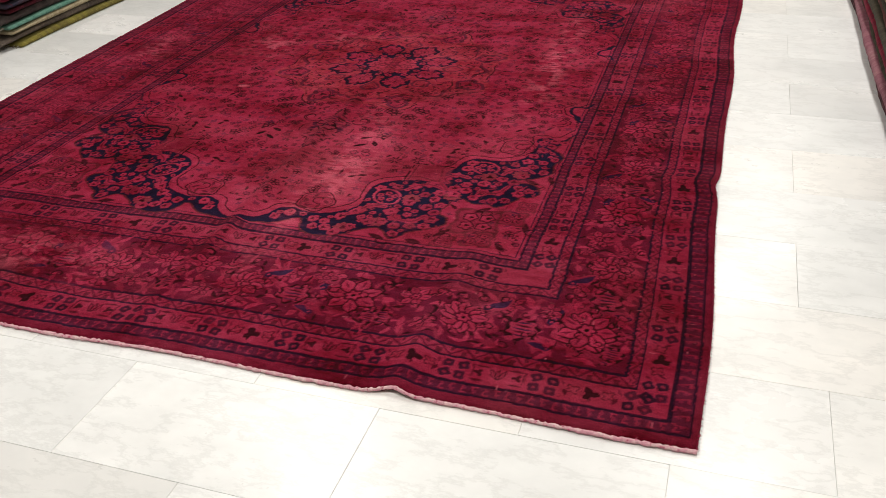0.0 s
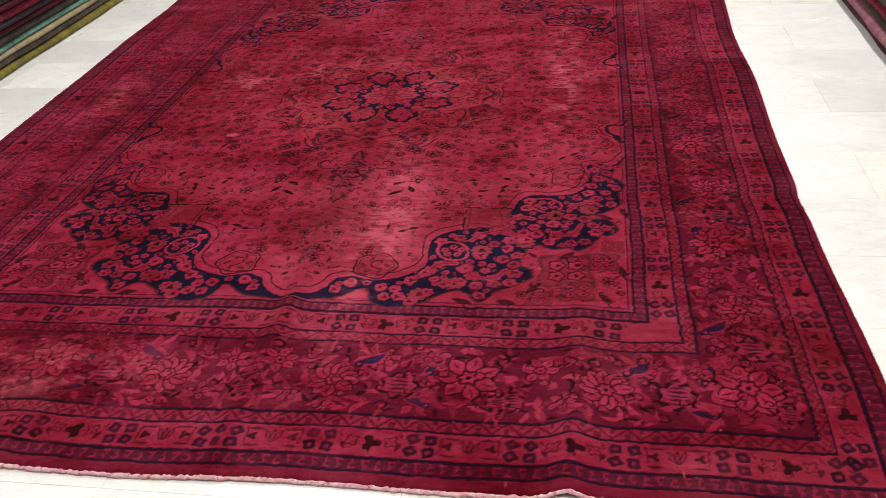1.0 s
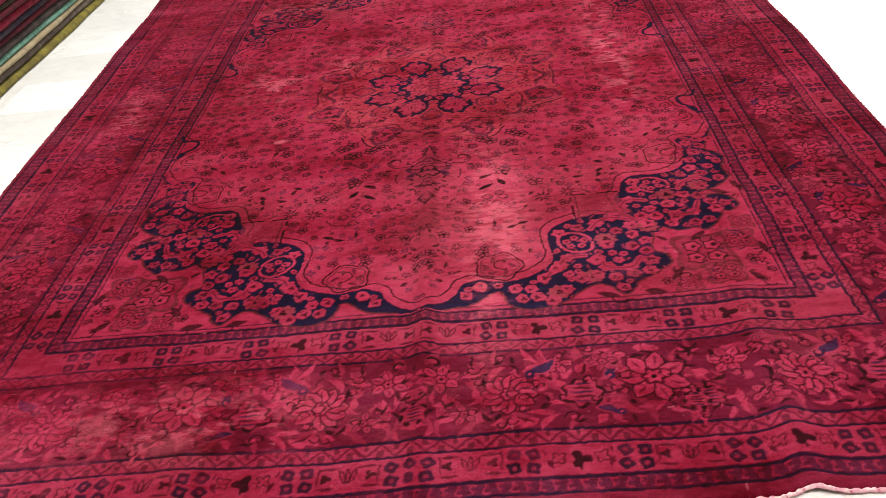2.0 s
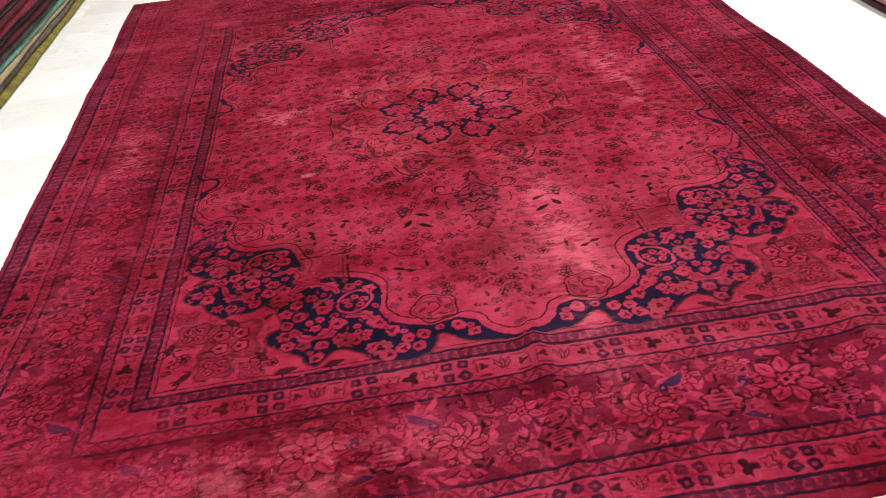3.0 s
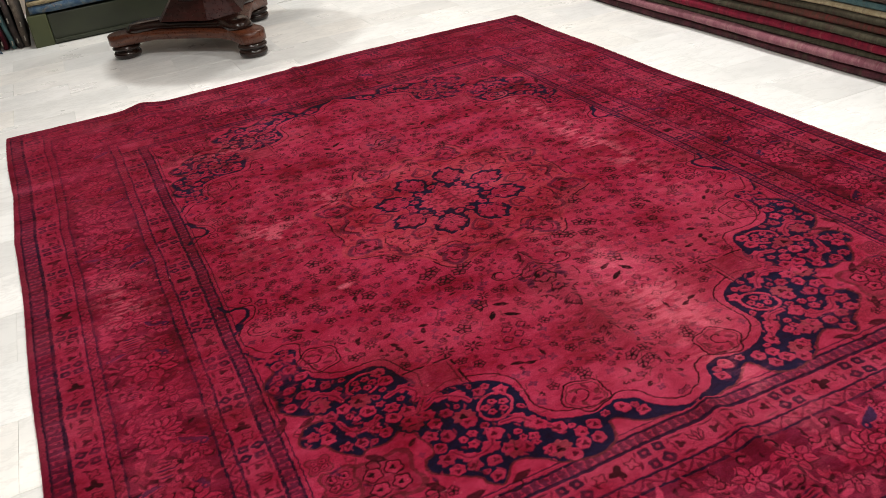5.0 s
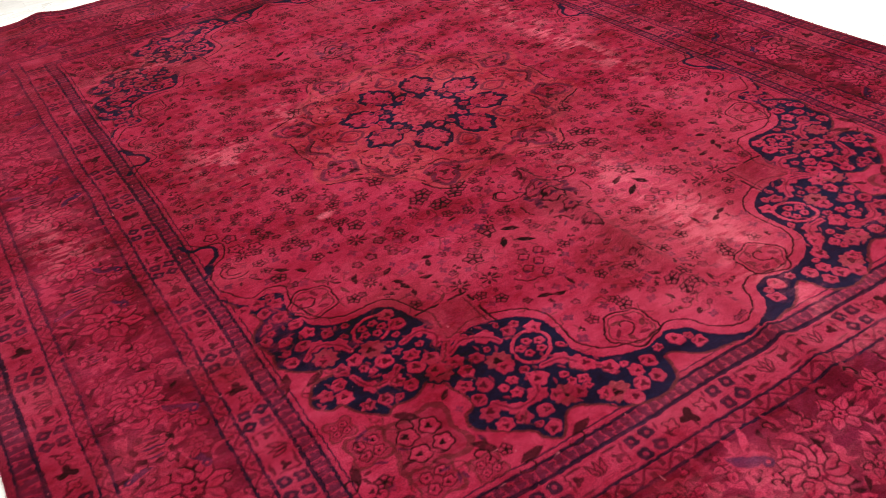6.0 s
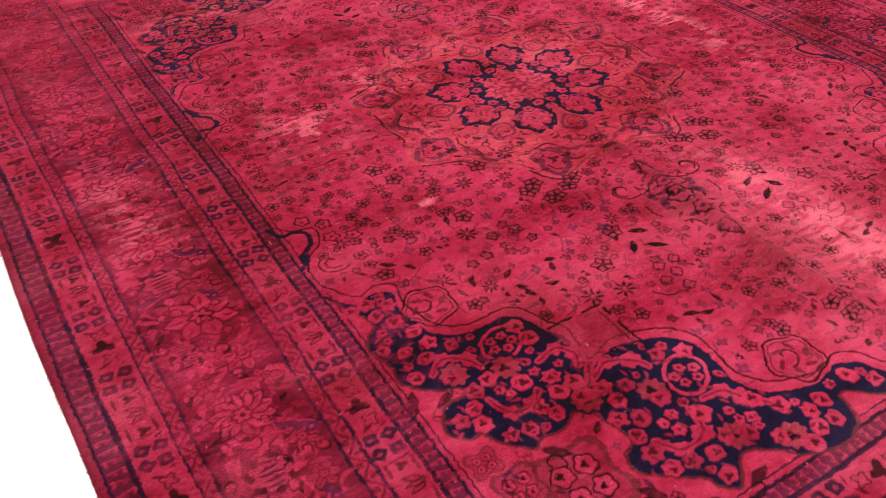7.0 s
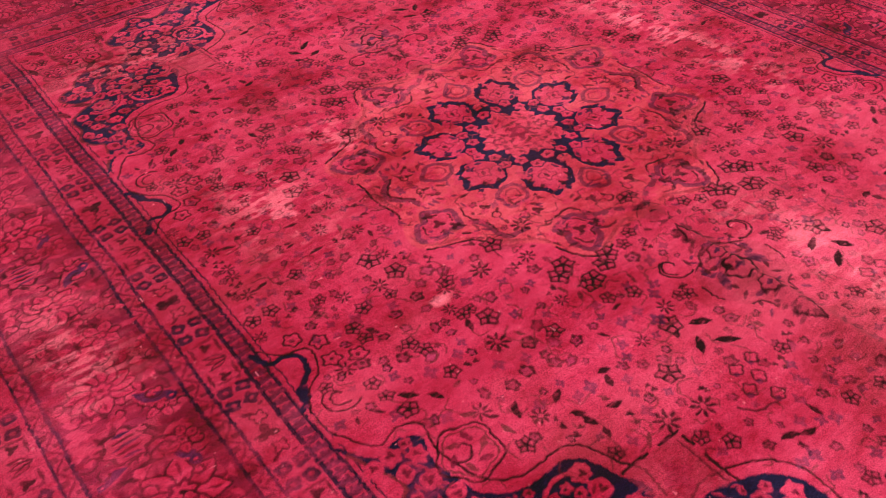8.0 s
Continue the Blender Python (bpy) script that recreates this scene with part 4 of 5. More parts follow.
    wear += 0.62 * bell(u, -0.62, 0.10) * bell(v, 0.14, 0.18)
    wear += 0.55 * bell(u, -0.36, 0.06) * bell(v, 0.30, 0.12)
    wear += 0.50 * bell(u, -1.12, 0.07) * bell(v, -0.02, 0.20)
    wear += 0.45 * bell(u, -0.52, 0.34) * bell(v, -1.66, 0.09)
    wear += 0.40 * bell(u, -0.62, 0.20) * bell(v, 1.05, 0.12)
    wear = wear * np.clip(scuff * broad * 8.5 - 1.75, 0, 1.1)
    wear += 0.24 * np.clip(cloth_noise(u, v, 0.22, 0.16, 33, 4), 0, 1)
    wear += 0.30 * bell(u, 0.16, 0.24) * bell(v, -0.92, 0.34) * np.clip(0.6 + 0.5 * broad, 0, 1)
    wear += 0.9 * np.clip(1.25 - np.hypot((u + 0.515) / 0.026, (v + 0.352) / 0.017) + 0.6 * cloth_noise(u, v, 0.02, 0.02, 34, 2), 0, 1)
    # navy wool keeps its pile better than red, but for the far west corner
    sound = np.clip(c[..., 0] / 0.10, 0.22, 1)
    wear *= np.maximum(sound, bell(u, -0.75, 0.2) * bell(v, 0.7, 0.4))
    wear = np.clip(wear, 0, 0.90)[..., None]
    c = c * (1 - wear) + (PALE * 0.54 + c * 0.45) * wear
    # faded dye keeps its depth: dark knots stay dark, rubbed ones light
    c = c * (np.clip(c[..., :1], 0.004, 1) / 0.185) ** 0.17
    # a few pale specks of bare warp
    dots = np.clip(cloth_noise(u, v, 0.012, 0.012, 41, 1) - 0.93, 0, 1) * 9
    c = c + np.clip(dots, 0, 0.6)[..., None] * (PALE * 0.9 - c)
    return np.clip(c, 0.0015, 0.9)


def woven_rug():
    # finer knots in the west and south, coarser where the pile is matted
    us = np.concatenate([np.linspace(-HALF_U, 0.40, 730)[:-1], np.linspace(0.40, HALF_U, 275)])
    vs = np.concatenate([np.linspace(-HALF_V, 0.30, 930)[:-1], np.linspace(0.30, HALF_V, 440)])
    U, V = np.meshgrid(us, vs)
    sx, sy = outline_shift(U, V)
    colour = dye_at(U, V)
    edge = np.minimum(HALF_U - np.abs(U), HALF_V - np.abs(V))
    dark = np.clip(1 - colour[..., 0] / 0.13, 0, 1)
    X, Y = U + sx, far_y(V) + sy
    Z = 0.0115 + lift(U, V) - 0.0012 * dark - 0.005 * np.clip(1 - edge / 0.008, 0, 1) ** 2
    nu, nv = len(us), len(vs)
    top = np.stack([X, Y, Z], -1).reshape(-1, 3)
    idx = np.arange(nu * nv).reshape(nv, nu)
    rim = np.concatenate([idx[0, :-1], idx[:-1, -1], idx[-1, :0:-1], idx[:0:-1, 0]])
    low = top[rim].copy()
    low[:, 2] = np.maximum(low[:, 2] - 0.011, 0.0004)
    verts = np.vstack([top, low])
    quads = np.stack([idx[:-1, :-1], idx[:-1, 1:], idx[1:, 1:], idx[1:, :-1]], -1).reshape(-1, 4)
    lows = np.arange(len(rim)) + nu * nv
    skirt = np.stack([lows, np.roll(lows, -1), np.roll(rim, -1), rim], -1)
    faces = np.vstack([quads, skirt])
    me = bpy.data.meshes.new("rug")
    me.vertices.add(len(verts))
    me.vertices.foreach_set("co", verts.ravel())
    me.loops.add(faces.size)
    me.loops.foreach_set("vertex_index", faces.ravel().astype(np.int32))
    me.polygons.add(len(faces))
    me.polygons.foreach_set("loop_start", np.arange(0, faces.size, 4, dtype=np.int32))
    me.polygons.foreach_set("use_smooth", np.ones(len(faces), bool))
    me.update()
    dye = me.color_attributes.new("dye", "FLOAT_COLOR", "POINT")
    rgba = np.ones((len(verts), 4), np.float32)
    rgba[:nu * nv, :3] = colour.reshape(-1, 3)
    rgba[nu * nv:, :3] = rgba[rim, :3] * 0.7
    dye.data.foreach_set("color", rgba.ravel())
    me.materials.append(PILE)
    rug = new("rug", me)
    tagged(rug, "large worn overdyed crimson oriental rug with navy medallion on marble floor", "rug")

    def rim_place(u, v):
        u, v = np.array([u]), np.array([v])
        ax, ay = outline_shift(u, v)
        return float((u + ax)[0]), float((far_y(v) + ay)[0]), float(lift(u, v)[0])

    # frayed pale cord along the near and far cut ends
    for name, v, out in (("end_cord", -HALF_V, -1), ("end_cord", HALF_V, 1)):
        bm = bmesh.new()
        rings = []
        for k in range(520):
            u = -HALF_U + 2 * HALF_U * k / 519
            x, y, z = rim_place(u, v)
            r = 0.0030 + 0.0022 * random.random() if out < 0 else 0.003 + 0.001 * random.random()
            y += out * (0.001 + 0.003 * random.random())
            rings.append([bm.verts.new((x, y + r * 1.25 * math.cos(g), max(z + 0.005 + r * math.sin(g), 0.0006))) for g in (0, 1.05, 2.09, 3.14, 4.19, 5.24)])
        for p, q in zip(rings, rings[1:]):
            for i in range(6):
                bm.faces.new((p[i], p[(i + 1) % 6], q[(i + 1) % 6], q[i]))
        part(name, bm, CORD if out < 0 else TUFT, rug, "frayed pale pink cut end" if out < 0 else "", True)
    # short wool tufts on the long sides
    for sgn in (-1, 1):
        bm = bmesh.new()
        for k in range(1500):
            v = -HALF_V + 2 * HALF_V * (k + random.random()) / 1500
            x, y, z = rim_place(sgn * HALF_U, v)
            ln, slip, w = random.uniform(0.0015, 0.0055), random.uniform(-0.006, 0.006), 0.0012
            h = z + random.uniform(0.003, 0.010)
            p = [bm.verts.new((x - sgn * 0.003, y - w, h)), bm.verts.new((x - sgn * 0.003, y + w, h)), bm.verts.new((x - sgn * 0.003, y, h + 0.002)), bm.verts.new((x + sgn * ln, y + slip, max(h - 0.003, 0.001)))]
            for f in ((0, 1, 3), (1, 2, 3), (2, 0, 3)):
                bm.faces.new([p[i] for i in f])
        tagged(part("selvedge", bm, TUFT, rug, "fuzzy crimson side binding"), kind="stuff")
    return rug


woven_rug()


# ---- stacks of folded rugs along both sides ----
def folded_rug(x_edge, side, y0, y1, z0, thick, depth, mat, label, seed, group, sag=0.0):
    """One folded rug lying in a stack: a soft rounded fold towards the aisle, side +1 where the stack lies to the east."""
    bm = bmesh.new()
    rnd = random.Random(seed)
    n = max(int((y1 - y0) / 0.045), 4)
    sections = []
    ph = [rnd.uniform(0, 6.28) for _ in range(5)]
    for k in range(n + 1):
        f = k / n
        y = y0 + (y1 - y0) * f
        edge = x_edge + side * (0.006 * math.sin(y * 1.6 + ph[0]) + 0.0035 * math.sin(y * 5.3 + ph[1]) + 0.002 * math.sin(y * 15 + ph[2]))
        th = thick * (0.93 + 0.05 * math.sin(y * 5.2 + ph[3]))
        base = z0 + sag * (math.sin(y * 1.7) * 0.5 + math.sin(y * 4.1 + 1) * 0.25)
        end = min(1.0, 0.55 + 6 * min(f, 1 - f))
        th *= end
        c = []
        bulge = thick * 0.62
        for g in range(9):
            ang = -math.pi / 2 + math.pi * g / 8
            wob = 0.0012 * math.sin(y * 60 + g * 2 + ph[4])
            c.append((edge + side * (bulge - bulge * math.cos(ang) * 1.0) + wob, y, base + th / 2 + th / 2 * math.sin(ang)))
        c.append((edge + side * depth * 0.5, y, base + th * 0.96))
        c.append((edge + side * depth, y, base + th * 0.9))
        c.append((edge + side * depth, y, base + th * 0.05))
        c.append((edge + side * depth * 0.5, y, base + 0.0))
        sections.append([bm.verts.new(p) for p in c])
    m = len(sections[0])
    for p, q in zip(sections, sections[1:]):
        for i in range(m):
            bm.faces.new((p[i], q[i], q[(i + 1) % m], p[(i + 1) % m]) if side > 0 else (p[(i + 1) % m], q[(i + 1) % m], q[i], p[i]))
    bm.faces.new(sections[0] if side > 0 else sections[0][::-1])
    bm.faces.new(sections[-1][::-1] if side > 0 else sections[-1])
    bmesh.ops.recalc_face_normals(bm, faces=bm.faces)
    ob = mesh_object("folded_rug", bm, mat, None, True)
    return tagged(ob, label, "rug", group)


OLIVE_M = textile("mustard_olive_wool", (0.20, 0.17, 0.035), (0.11, 0.09, 0.03), (0.27, 0.24, 0.07))
GREY_M = textile("grey_brown_wool", (0.13, 0.105, 0.085), (0.075, 0.06, 0.05), (0.20, 0.17, 0.13))
CREAM_M = textile("cream_wool", (0.36, 0.31, 0.20), (0.27, 0.22, 0.13), (0.20, 0.15, 0.10))
MINT_M = textile("mint_teal_wool", (0.10, 0.23, 0.175), (0.16, 0.30, 0.24), (0.06, 0.14, 0.11))
CHAR_M = textile("charcoal_wool", (0.035, 0.030, 0.028), (0.07, 0.055, 0.05), (0.05, 0.02, 0.025))
BROWN_M = textile("dark_brown_wool", (0.065, 0.045, 0.040), (0.11, 0.075, 0.06), (0.04, 0.03, 0.03))
MAROON_M = textile("maroon_wool", (0.085, 0.012, 0.02), (0.045, 0.012, 0.018), (0.15, 0.02, 0.03))
INK_M = textile("ink_blue_wool", (0.022, 0.024, 0.040), (0.05, 0.035, 0.045), (0.09, 0.02, 0.03))
CRIM_M = textile("crimson_wool", (0.19, 0.013, 0.032), (0.105, 0.012, 0.024), (0.24, 0.06, 0.065), (9, 40, 9))
MAGENTA_M = textile("magenta_wool", (0.21, 0.018, 0.055), (0.14, 0.014, 0.038), (0.27, 0.06, 0.09))
MOSS_M = textile("moss_wool", (0.040, 0.036, 0.024), (0.070, 0.062, 0.042), (0.045, 0.022, 0.020), (9, 40, 9))
PEACH_M = textile("peach_wool", (0.36, 0.21, 0.16), (0.25, 0.15, 0.11), (0.16, 0.08, 0.06))
MAUVE_M = textile("mauve_wool", (0.26, 0.115, 0.135), (0.19, 0.065, 0.09), (0.30, 0.17, 0.17))
RUST_M = textile("rust_brown_wool", (0.125, 0.042, 0.036), (0.07, 0.042, 0.030), (0.17, 0.025, 0.032), (9, 40, 9))
TEAL_M = textile("dusty_teal_wool", (0.055, 0.11, 0.12), (0.08, 0.14, 0.14), (0.10, 0.10, 0.08))
BLUE_M = textile("patterned_blue_wool", (0.045, 0.085, 0.15), (0.11, 0.16, 0.20), (0.22, 0.20, 0.16), (22, 22, 22))
DIM_M = textile("dark_patterned_wool", (0.045, 0.018, 0.022), (0.10, 0.03, 0.04), (0.07, 0.055, 0.04), (9, 20, 9))

def wool_fringe(rug, x, y, z0, seed):
    """Loose cream warp ends hanging out of a folded rug's open end."""
    rnd = random.Random(seed)
    bm = bmesh.new()
    for _ in range(16):
        px, ln, slip = x - rnd.uniform(0.0, 0.16), rnd.uniform(0.015, 0.040), rnd.uniform(-0.012, 0.012)
        tip = max(z0 - rnd.uniform(0.004, 0.022), 0.002)
        base = [bm.verts.new((px + 0.0028 * math.cos(g), y, z0 + 0.0028 * math.sin(g))) for g in (0, 1.57, 3.14, 4.71)]
        ends = [bm.verts.new((px + slip + 0.0016 * math.cos(g), y - ln, tip + 0.0016 * math.sin(g))) for g in (0, 1.57, 3.14, 4.71)]
        for i in range(4):
            bm.faces.new((base[i], base[(i + 1) % 4], ends[(i + 1) % 4], ends[i]))
        bm.faces.new(ends)
    tagged(part("fringe", bm, KNOT, rug, "loose cream wool warp ends"), kind="stuff")


WEST = [(OLIVE_M, 0.032, "mustard olive"), (GREY_M, 0.040, "grey-brown"), (CREAM_M, 0.028, "cream"), (MINT_M, 0.028, "mint-teal"), (CHAR_M, 0.042, "charcoal"), (MAROON_M, 0.030, "maroon"), (INK_M, 0.032, "ink-blue"), (CRIM_M, 0.046, "crimson"),
        (MAROON_M, 0.032, "dark maroon"), (MOSS_M, 0.020, "thin moss-green"), (MAGENTA_M, 0.066, "magenta-red"), (CREAM_M, 0.018, "thin cream"), (GREY_M, 0.032, "grey"), (MOSS_M, 0.036, "moss-green"), (PEACH_M, 0.048, "peach-pink"),
        (CHAR_M, 0.036, "charcoal"), (RUST_M, 0.040, "rust-brown"), (GREY_M, 0.036, "grey-brown")]
z = 0.0
for k, (mat, th, word) in enumerate(WEST):
    lean = -1.828 + 0.004 * k + (0.02 if k == 0 else 0.0)
    start = -0.10 - 0.05 * random.random() - (0.08 if k in (1, 4) else 0.0)
    low_z, pile_ob = z, folded_rug(lean - 0.012 * random.random(), -1, start, 4.02 - 0.006 * k - 0.05 * random.random(), z, th, 0.95, mat, f"{word} wool rug folded flat in a tall stack", 40 + k, "rugs stacked on the west side", 0.004 * k / 6)
    if k in (0, 1, 3):
        wool_fringe(pile_ob, lean - 0.02, start + 0.004, low_z + th * 0.30, 90 + k)
    z += th * 0.93
EAST = [(DIM_M, 0.046, "dark patterned maroon"), (MAUVE_M, 0.046, "faded mauve-pink"), (MOSS_M, 0.030, "dark moss-green"), (CRIM_M, 0.046, "bright crimson"), (MOSS_M, 0.034, "moss-brown"), (RUST_M, 0.042, "rust-red patterned"), (MOSS_M, 0.034, "grey-green"), (CREAM_M, 0.026, "cream-grey"),
        (TEAL_M, 0.036, "dusty teal"), (BROWN_M, 0.036, "dark brown"), (MAROON_M, 0.038, "maroon"), (GREY_M, 0.036, "grey-brown")]
z = 0.0
for k, (mat, th, word) in enumerate(EAST):
    folded_rug(1.862 + 0.012 * random.random() - (0.012 if k == 1 else 0), 1, -1.3 - 0.06 * random.random(), 3.9, z, th, 0.95, mat, f"{word} wool rug folded flat in a stack", 80 + k, "rugs stacked on the east side", 0.003 * k / 6)
    z += th * 0.93


# ---- far end: rugs on edge with tassels, green platform with rugs ----
def standing_rug(x, y, thick, height, lean, mat, word, seed):
    rnd = random.Random(seed)
    bm = bmesh.new()
    sections = []
    for k in range(13):
        f = k / 12
        zz = 0.004 + height * f
        mid = x + lean * f * f + 0.008 * math.sin(f * 7 + seed)
        front = y - 0.03 * math.sin(f * 3.1) + 0.010 * math.sin(f * 9 + seed * 2)
        c = [(mid + thick / 2 * math.cos(g), front + thick * 0.7 - thick * 0.7 * math.sin(g), zz) for g in np.linspace(0, math.pi, 7)]
        c += [(mid - thick / 2, front + 0.75, zz), (mid + thick / 2, front + 0.75, zz)]
        sections.append([bm.verts.new(p) for p in c])
    m = len(sections[0])
    for p, q in zip(sections, sections[1:]):
        for i in range(m):
            bm.faces.new((p[i], p[(i + 1) % m], q[(i + 1) % m], q[i]))
    bm.faces.new(sections[0])
    bm.faces.new(sections[-1])
    bmesh.ops.recalc_face_normals(bm, faces=bm.faces)
    ob = mesh_object("standing_rug", bm, mat, None, True)
    tagged(ob, f"{word} wool rug folded on edge with cream tassels", "rug", "rugs stored on edge")
    for k in range(4):
        f = (k + rnd.uniform(0.2, 0.8)) / 4
        bm = bmesh.new()
        cx, cy, cz = x + lean * f * f + rnd.uniform(-0.3, 0.3) * thick, y - 0.036 - 0.012 * rnd.random(), 0.02 + height * f
        bmesh.ops.create_icosphere(bm, subdivisions=1, radius=0.006, matrix=Matrix.Translation((cx, cy, cz)))
        bmesh.ops.create_cone(bm, cap_ends=True, segments=7, radius1=0.006, radius2=0.0035, depth=0.024, matrix=Matrix.Translation((cx, cy, cz - 0.017)))
        part("tassel", bm, KNOT, ob, "knotted cream wool tassel", True)


for k, (mat, th, word) in enumerate([(CHAR_M, 0.05, "charcoal"), (GREY_M, 0.045, "grey-brown"), (MOSS_M, 0.05, "moss-brown"), (GREY_M, 0.04, "pale grey"), (MAROON_M, 0.035, "maroon"), (TEAL_M, 0.03, "dusty teal"), (CHAR_M, 0.04, "charcoal"), (GREY_M, 0.04, "grey")]):
    standing_rug(-1.70 + 0.050 * k, 4.25 - 0.014 * k, th, 0.46 + 0.03 * (k % 3), -0.055, mat, word, k + 3)


def platform():
    base = tagged(new("platform"), "low dark green painted wooden display platform", "platform")
    bm = bmesh.new()
    box(bm, -1.17, 0.75, 4.06, 4.95, 0.0, 0.205, 0.006)
    part("body", bm, GREEN_DARK, base)
    bm = bmesh.new()
    box(bm, -1.30, -1.172, 4.05, 4.95, 0.0, 0.215, 0.006)
    part("end_board", bm, GREEN_OLIVE, base, "lighter olive green end board")
    bm = bmesh.new()
    box(bm, -1.17, 0.75, 4.044, 4.058, 0.012, 0.034, 0.003)
    part("plinth_strip", bm, GREEN_DARK, base)


platform()


def flat_rug(x0, x1, y0, y1, z0, thick, mat, word, seed):
    bm = bmesh.new()
    n = 40
    rows = []
    for k in range(n + 1):
        x = x0 + (x1 - x0) * k / n
        front = y0 + 0.008 * math.sin(x * 7 + seed) + 0.004 * math.sin(x * 19 + seed)
        c = [(x, front + thick * 0.6 * (1 - math.cos(g)), z0 + thick / 2 + thick / 2 * math.sin(g)) for g in np.linspace(-1.57, 1.57, 7)]
        c += [(x, y1, z0 + thick), (x, y1, z0)]
        rows.append([bm.verts.new(p) for p in c])
    m = len(rows[0])
    for p, q in zip(rows, rows[1:]):
        for i in range(m):
            bm.faces.new((p[i], q[i], q[(i + 1) % m], p[(i + 1) % m]))
    bm.faces.new(rows[0])
    bm.faces.new(rows[-1])
    bmesh.ops.recalc_face_normals(bm, faces=bm.faces)
    tagged(mesh_object("folded_rug", bm, mat, None, True), f"{word} wool rug folded on the green platform", "rug", "rugs on the platform")


z = 0.216
for k, (mat, th, word) in enumerate([(BLUE_M, 0.062, "patterned blue"), (CREAM_M, 0.03, "cream"), (BLUE_M, 0.04, "faded blue"), (MAROON_M, 0.04, "maroon"), (MOSS_M, 0.04, "moss-green")]):
    flat_rug(-1.27, 0.70, 4.055 + 0.006 * k, 4.9, z, th, mat, word, k)
    z += th * 0.97


def blue_cloth():
    bm = bmesh.new()
    bmesh.ops.create_grid(bm, x_segments=28, y_segments=16, size=1.0, matrix=Matrix.Translation((-1.68, 4.16, 0)) @ pose(0, 0, 0, 0, 0, 10) @ Matrix.Diagonal((0.15, 0.065, 1, 1)))
    for v in bm.verts:
        x, y = v.co.x, v.co.y
        e = 1 - min(1, abs((x + 1.68) / 0.16) ** 3)
        v.co.z = 0.006 + e * (0.022 + 0.018 * noise.noise((x * 16, y * 16, 2)) + 0.008 * noise.noise((x * 45, y * 45, 7)))
        v.co.y += 0.02 * noise.noise((x * 14, 3, y * 9))
    low = bmesh.ops.extrude_face_region(bm, geom=bm.faces[:])
    for v in low["geom"]:
        if isinstance(v, bmesh.types.BMVert):
            v.co.z = max(v.co.z - 0.006, 0.0006)
    bmesh.ops.recalc_face_normals(bm, faces=bm.faces)
    tagged(mesh_object("cloth", bm, BLUE_M, None, True), "crumpled blue cloth lying on the marble floor", "cloth")


blue_cloth()


# ---- the round pedestal table on a three-cornered base ----
def pedestal_table():
    cx, cy = -0.248, 3.07
    feet = [(-0.762, 3.21), (-0.106, 2.547), (0.125, 3.45)]
    table = new("pedestal_table")
    table.location = (0, 0, 0)
    tagged(table, "polished mahogany round pedestal table on three bun feet", "table")
    for fx, fy in feet:
        bm = bmesh.new()
        turned(bm, [(0.060, 0.0), (0.074, 0.005), (0.084, 0.020), (0.084, 0.036), (0.074, 0.048), (0.070, 0.050), (0.076, 0.054), (0.086, 0.060), (0.086, 0.070), (0.078, 0.078), (0.074, 0.086)], fx, fy)
        part("bun_foot", bm, DARK_MAHOGANY, table, "dark glossy turned bun foot", True)
    # three-cornered base: gently hollow sides, a round block over each foot
    headings = [math.atan2(fy - cy, fx - cx) for fx, fy in feet]
    reach = sum(math.hypot(fx - cx, fy - cy) for fx, fy in feet) / 3

    def star(scale, block, waist):
        pts = []
        for k in range(144):
            th = 2 * math.pi * k / 144
            off = min((abs((th - g + math.pi) % (2 * math.pi) - math.pi) for g in headings))
            side = math.pi / 3 - off
            r = (waist - 0.020 * math.cos(1.5 * side)) / max(math.cos(side), 0.3)
            if reach * math.sin(off) < block:
                r = max(min(r, reach), reach * math.cos(off) + math.sqrt(block ** 2 - (reach * math.sin(off)) ** 2))
            pts.append((cx + r * scale * math.cos(th), cy + r * scale * math.sin(th)))
        return pts

    def slab(outline, z0, z1, top, hollow):
        bm = bmesh.new()
        layers = []
        for z, grow in ((z0, 0.985), (z0 + 0.006, 1.0), (z1 - 0.006, 0.5 + 0.5 * top), (z1, top - 0.012)):
            ring_v = []
            for x, y in outline:
                far = min(math.hypot(x - fx, y - fy) for fx, fy in feet)
                up = hollow * min(1.0, max(0.0, (far - 0.09) / 0.14)) if z < (z0 + z1) / 2 else 0.0
                ring_v.append(bm.verts.new((cx + (x - cx) * grow, cy + (y - cy) * grow, z + up)))
            layers.append(ring_v)
        n = len(outline)
        for p, q in zip(layers, layers[1:]):
            for i in range(n):
                bm.faces.new((p[i], p[(i + 1) % n], q[(i + 1) % n], q[i]))
        low, high = bm.verts.new((cx, cy, z0 + hollow)), bm.verts.new((cx, cy, z1))
        for i in range(n):
            bm.faces.new((layers[0][(i + 1) % n], layers[0][i], low))
            bm.faces.new((layers[-1][i], layers[-1][(i + 1) % n], high))
        return bm

    part("base_platform", slab(star(1.0, 0.092, 0.275), 0.085, 0.152, 1.0, 0.018), MAHOGANY, table, "reddish-brown polished base with hollow sides", True)
    part("base_moulding", slab(star(0.80, 0.10, 0.275), 0.152, 0.205, 0.86, 0.0), DARK_MAHOGANY, table, "", True)
    bm = bmesh.new()
    tri = []
    for k in range(3):
        px, py = feet[k]
        g = math.atan2(py - cy, px - cx)
        for o in (-0.42, -0.2, 0.2, 0.42):
            tri.append((cx + 0.29 * math.cos(g + o), cy + 0.29 * math.sin(g + o)))
    tri = sorted(tri, key=lambda p: math.atan2(p[1] - cy, p[0] - cx))
    prism(bm, tri, 0.204, 0.40, 0.45, (cx, cy))
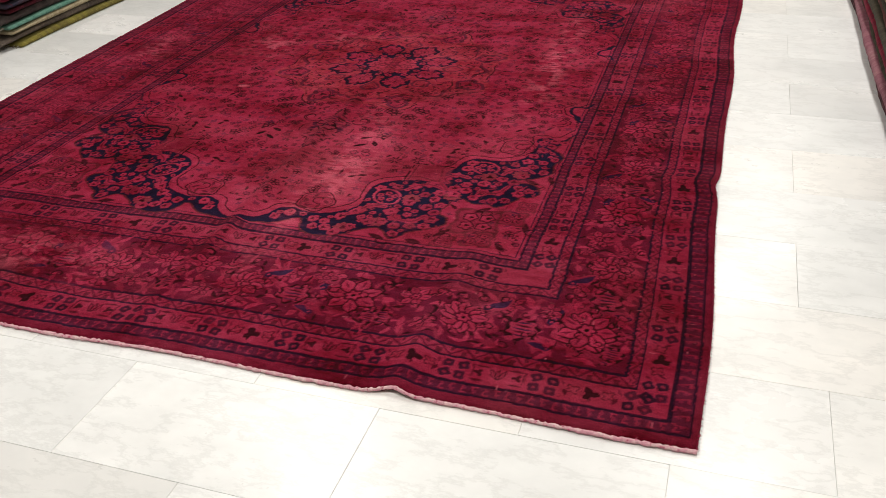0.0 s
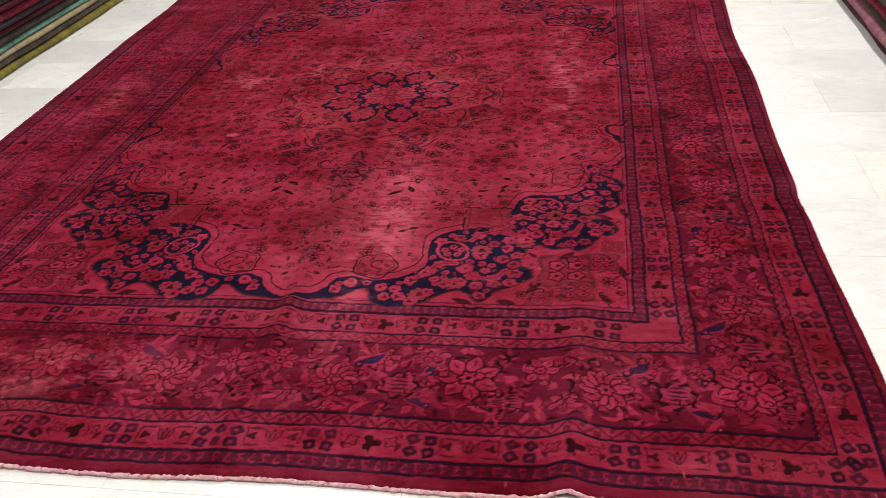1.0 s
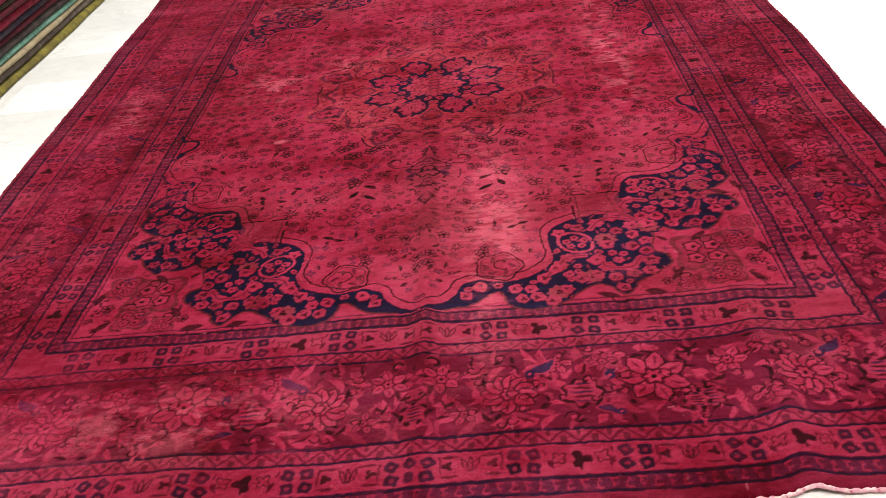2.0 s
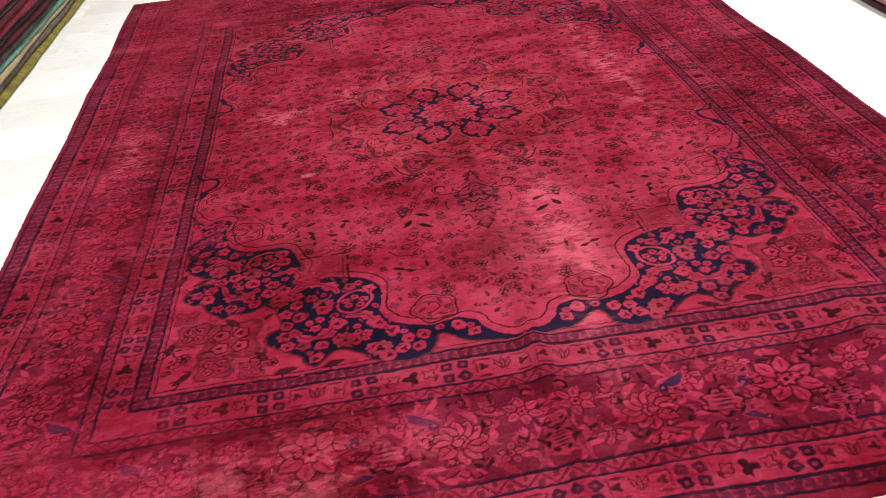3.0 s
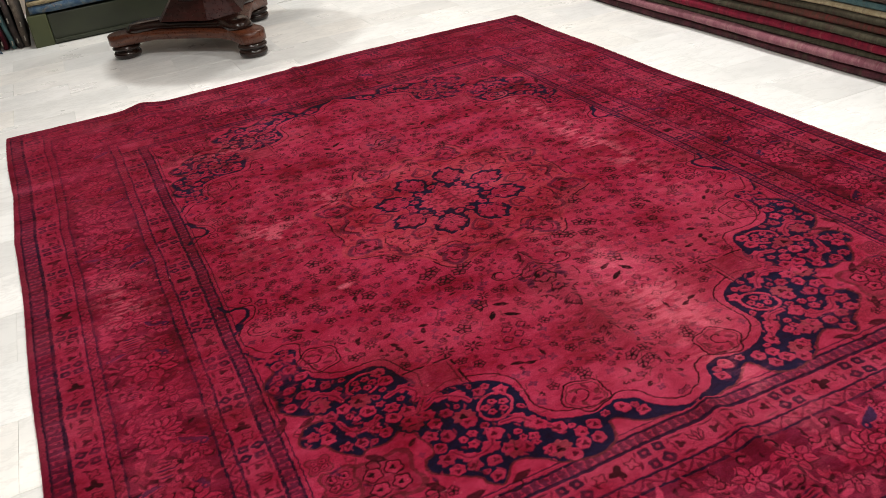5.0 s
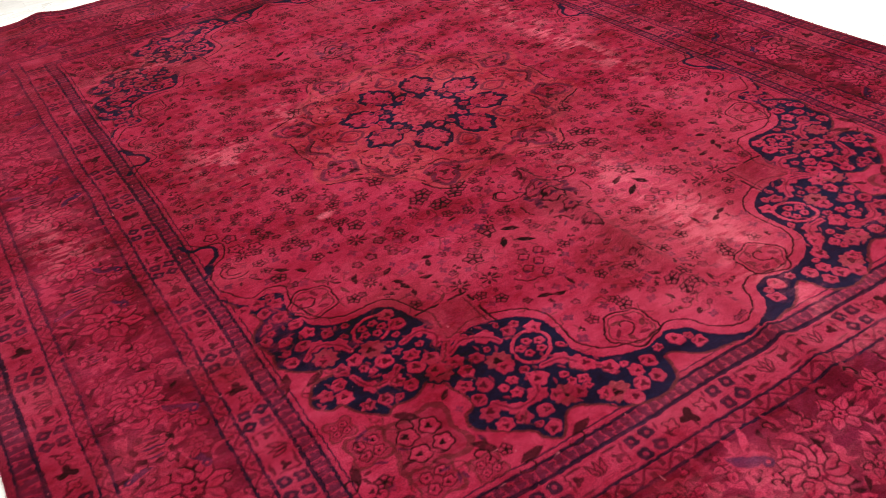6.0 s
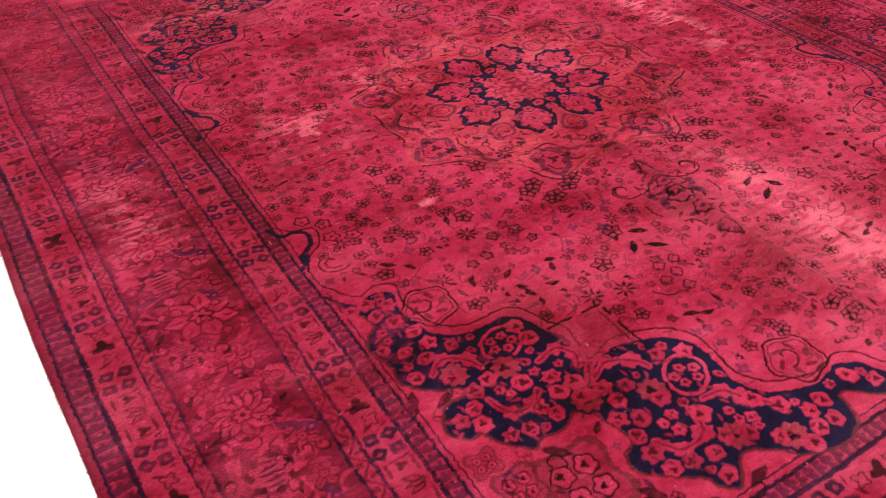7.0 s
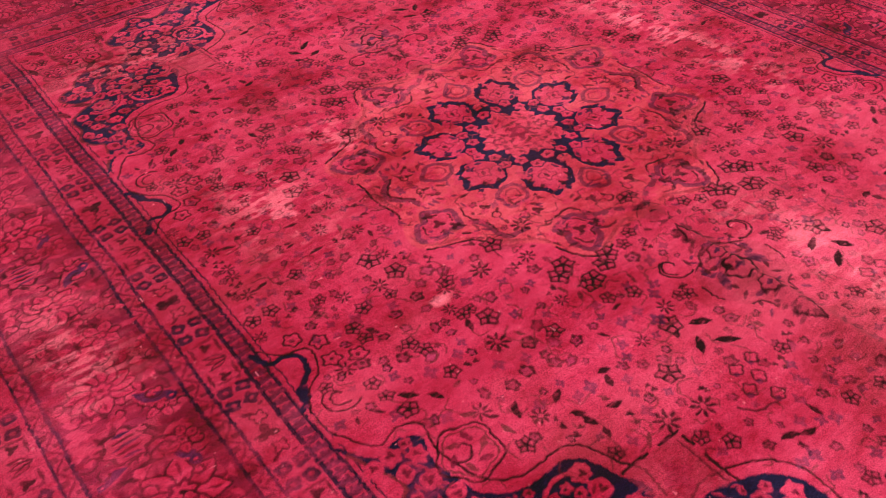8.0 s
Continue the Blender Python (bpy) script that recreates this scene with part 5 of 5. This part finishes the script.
    prism(bm, [(cx + (x - cx) * 0.45, cy + (y - cy) * 0.45) for x, y in tri], 0.40, 0.68, 0.85, (cx, cy))
    part("column", bm, OXBLOOD, table, "dark oxblood three-sided column")
    for k in range(3):
        g = math.atan2(feet[k][1] - cy, feet[k][0] - cx) + math.pi / 3
        bm = bmesh.new()
        box(bm, -0.055, 0.055, -0.006, 0.006, -0.075, 0.075, 0.004)
        panel = part("panel", bm, DARK_MAHOGANY, table)
        panel.matrix_world = pose(cx + 0.155 * math.cos(g), cy + 0.155 * math.sin(g), 0.290, 0, 0, math.degrees(g) + 90) @ pose(0, 0, 0, 24)
    bm = bmesh.new()
    turned(bm, [(0.10, 0.665), (0.20, 0.675), (0.56, 0.690), (0.575, 0.700), (0.600, 0.706), (0.606, 0.718), (0.600, 0.730), (0.585, 0.734)], cx, cy, 64)
    part("tabletop", bm, MAHOGANY, table, "", True)


pedestal_table()


# ---- ceiling panels that light the room ----
GLOW, gt, gb = material("panel_diffuser", 0.6, (0.9, 0.9, 0.88))
gb.inputs["Emission Color"].default_value = (1.0, 0.955, 0.89, 1)
gb.inputs["Emission Strength"].default_value = 8.0
FRAME_M = painted("white_metal", (0.75, 0.75, 0.73), (0.82, 0.82, 0.80), 0.4)
bm = bmesh.new()
box(bm, -0.14, 0.14, -0.14, 0.14, -0.012, 0.0)
first = tagged(new("ceiling_light"), "square white ceiling light panel", "ceiling light", "ceiling lights")
part("diffuser", bm, GLOW, first)
bm = bmesh.new()
for b in ((-0.17, 0.17, -0.17, -0.145, -0.018, 0.0), (-0.17, 0.17, 0.145, 0.17, -0.018, 0.0), (-0.17, -0.145, -0.144, 0.144, -0.018, 0.0), (0.145, 0.17, -0.144, 0.144, -0.018, 0.0)):
    box(bm, *b)
part("frame", bm, FRAME_M, first)
first.matrix_world = pose(*LAMP_SPOTS[0], ROOM_Z)
for lx, ly in LAMP_SPOTS[1:]:
    copy_thing(first, pose(lx, ly, ROOM_Z))


# ---- marble tiles ----
TILE_L, TILE_W, JOINT = 0.605, 0.305, 0.0007


def tile_mesh():
    bm = bmesh.new()
    l, w, c = TILE_L / 2 - JOINT / 2, TILE_W / 2 - JOINT / 2, 0.0004
    prism_pts = [(-l, -w), (l, -w), (l, w), (-l, w)]
    lo = [bm.verts.new((x, y, -0.003)) for x, y in prism_pts]
    mid = [bm.verts.new((x, y, -c)) for x, y in prism_pts]
    hi = [bm.verts.new((x - math.copysign(c, x), y - math.copysign(c, y), 0)) for x, y in prism_pts]
    for p, q in ((lo, mid), (mid, hi)):
        for i in range(4):
            bm.faces.new((p[i], p[(i + 1) % 4], q[(i + 1) % 4], q[i]))
    bm.faces.new(hi)
    me = bpy.data.meshes.new("tile")
    bm.to_mesh(me)
    bm.free()
    me.materials.append(MARBLE)
    return me


TILE = tile_mesh()
rest_verts, rest_faces = [], []
tl = random.Random(5)
for r in range(-13, 22):
    y = -0.770 + TILE_W * (r + 0.5)
    if not ROOM_Y0 + 0.16 < y < ROOM_Y1 - 0.16:
        continue
    shift = 0.0 if r % 2 else 0.5
    if r < -3:
        shift += 0.09
    for c in range(-7, 6):
        x = 1.568 + TILE_L * (c + shift)
        if not -ROOM_X + 0.31 < x < ROOM_X - 0.31:
            continue
        level = tl.uniform(-0.0004, 0.0004)
        if -2.3 < x < 2.3 and -3.2 < y < 4.6:
            ob = new("tile", TILE)
            ob.parent = FLOOR
            ob.location = (x, y, level)
        else:
            n = len(rest_verts)
            l, w = TILE_L / 2 - JOINT / 2, TILE_W / 2 - JOINT / 2
            for zz in (-0.003, level):
                rest_verts += [(x - l, y - w, zz), (x + l, y - w, zz), (x + l, y + w, zz), (x - l, y + w, zz)]
            rest_faces += [(n + 4, n + 5, n + 6, n + 7)] + [(n + i, n + (i + 1) % 4, n + 4 + (i + 1) % 4, n + 4 + i) for i in range(4)]
me = bpy.data.meshes.new("tiles_behind")
me.from_pydata(rest_verts, [], rest_faces)
me.materials.append(MARBLE)
rest = new("outer_tiles", me)
rest.parent = FLOOR
tagged(rest, "white marble tiles under the stacks and at the walls", kind="stuff")
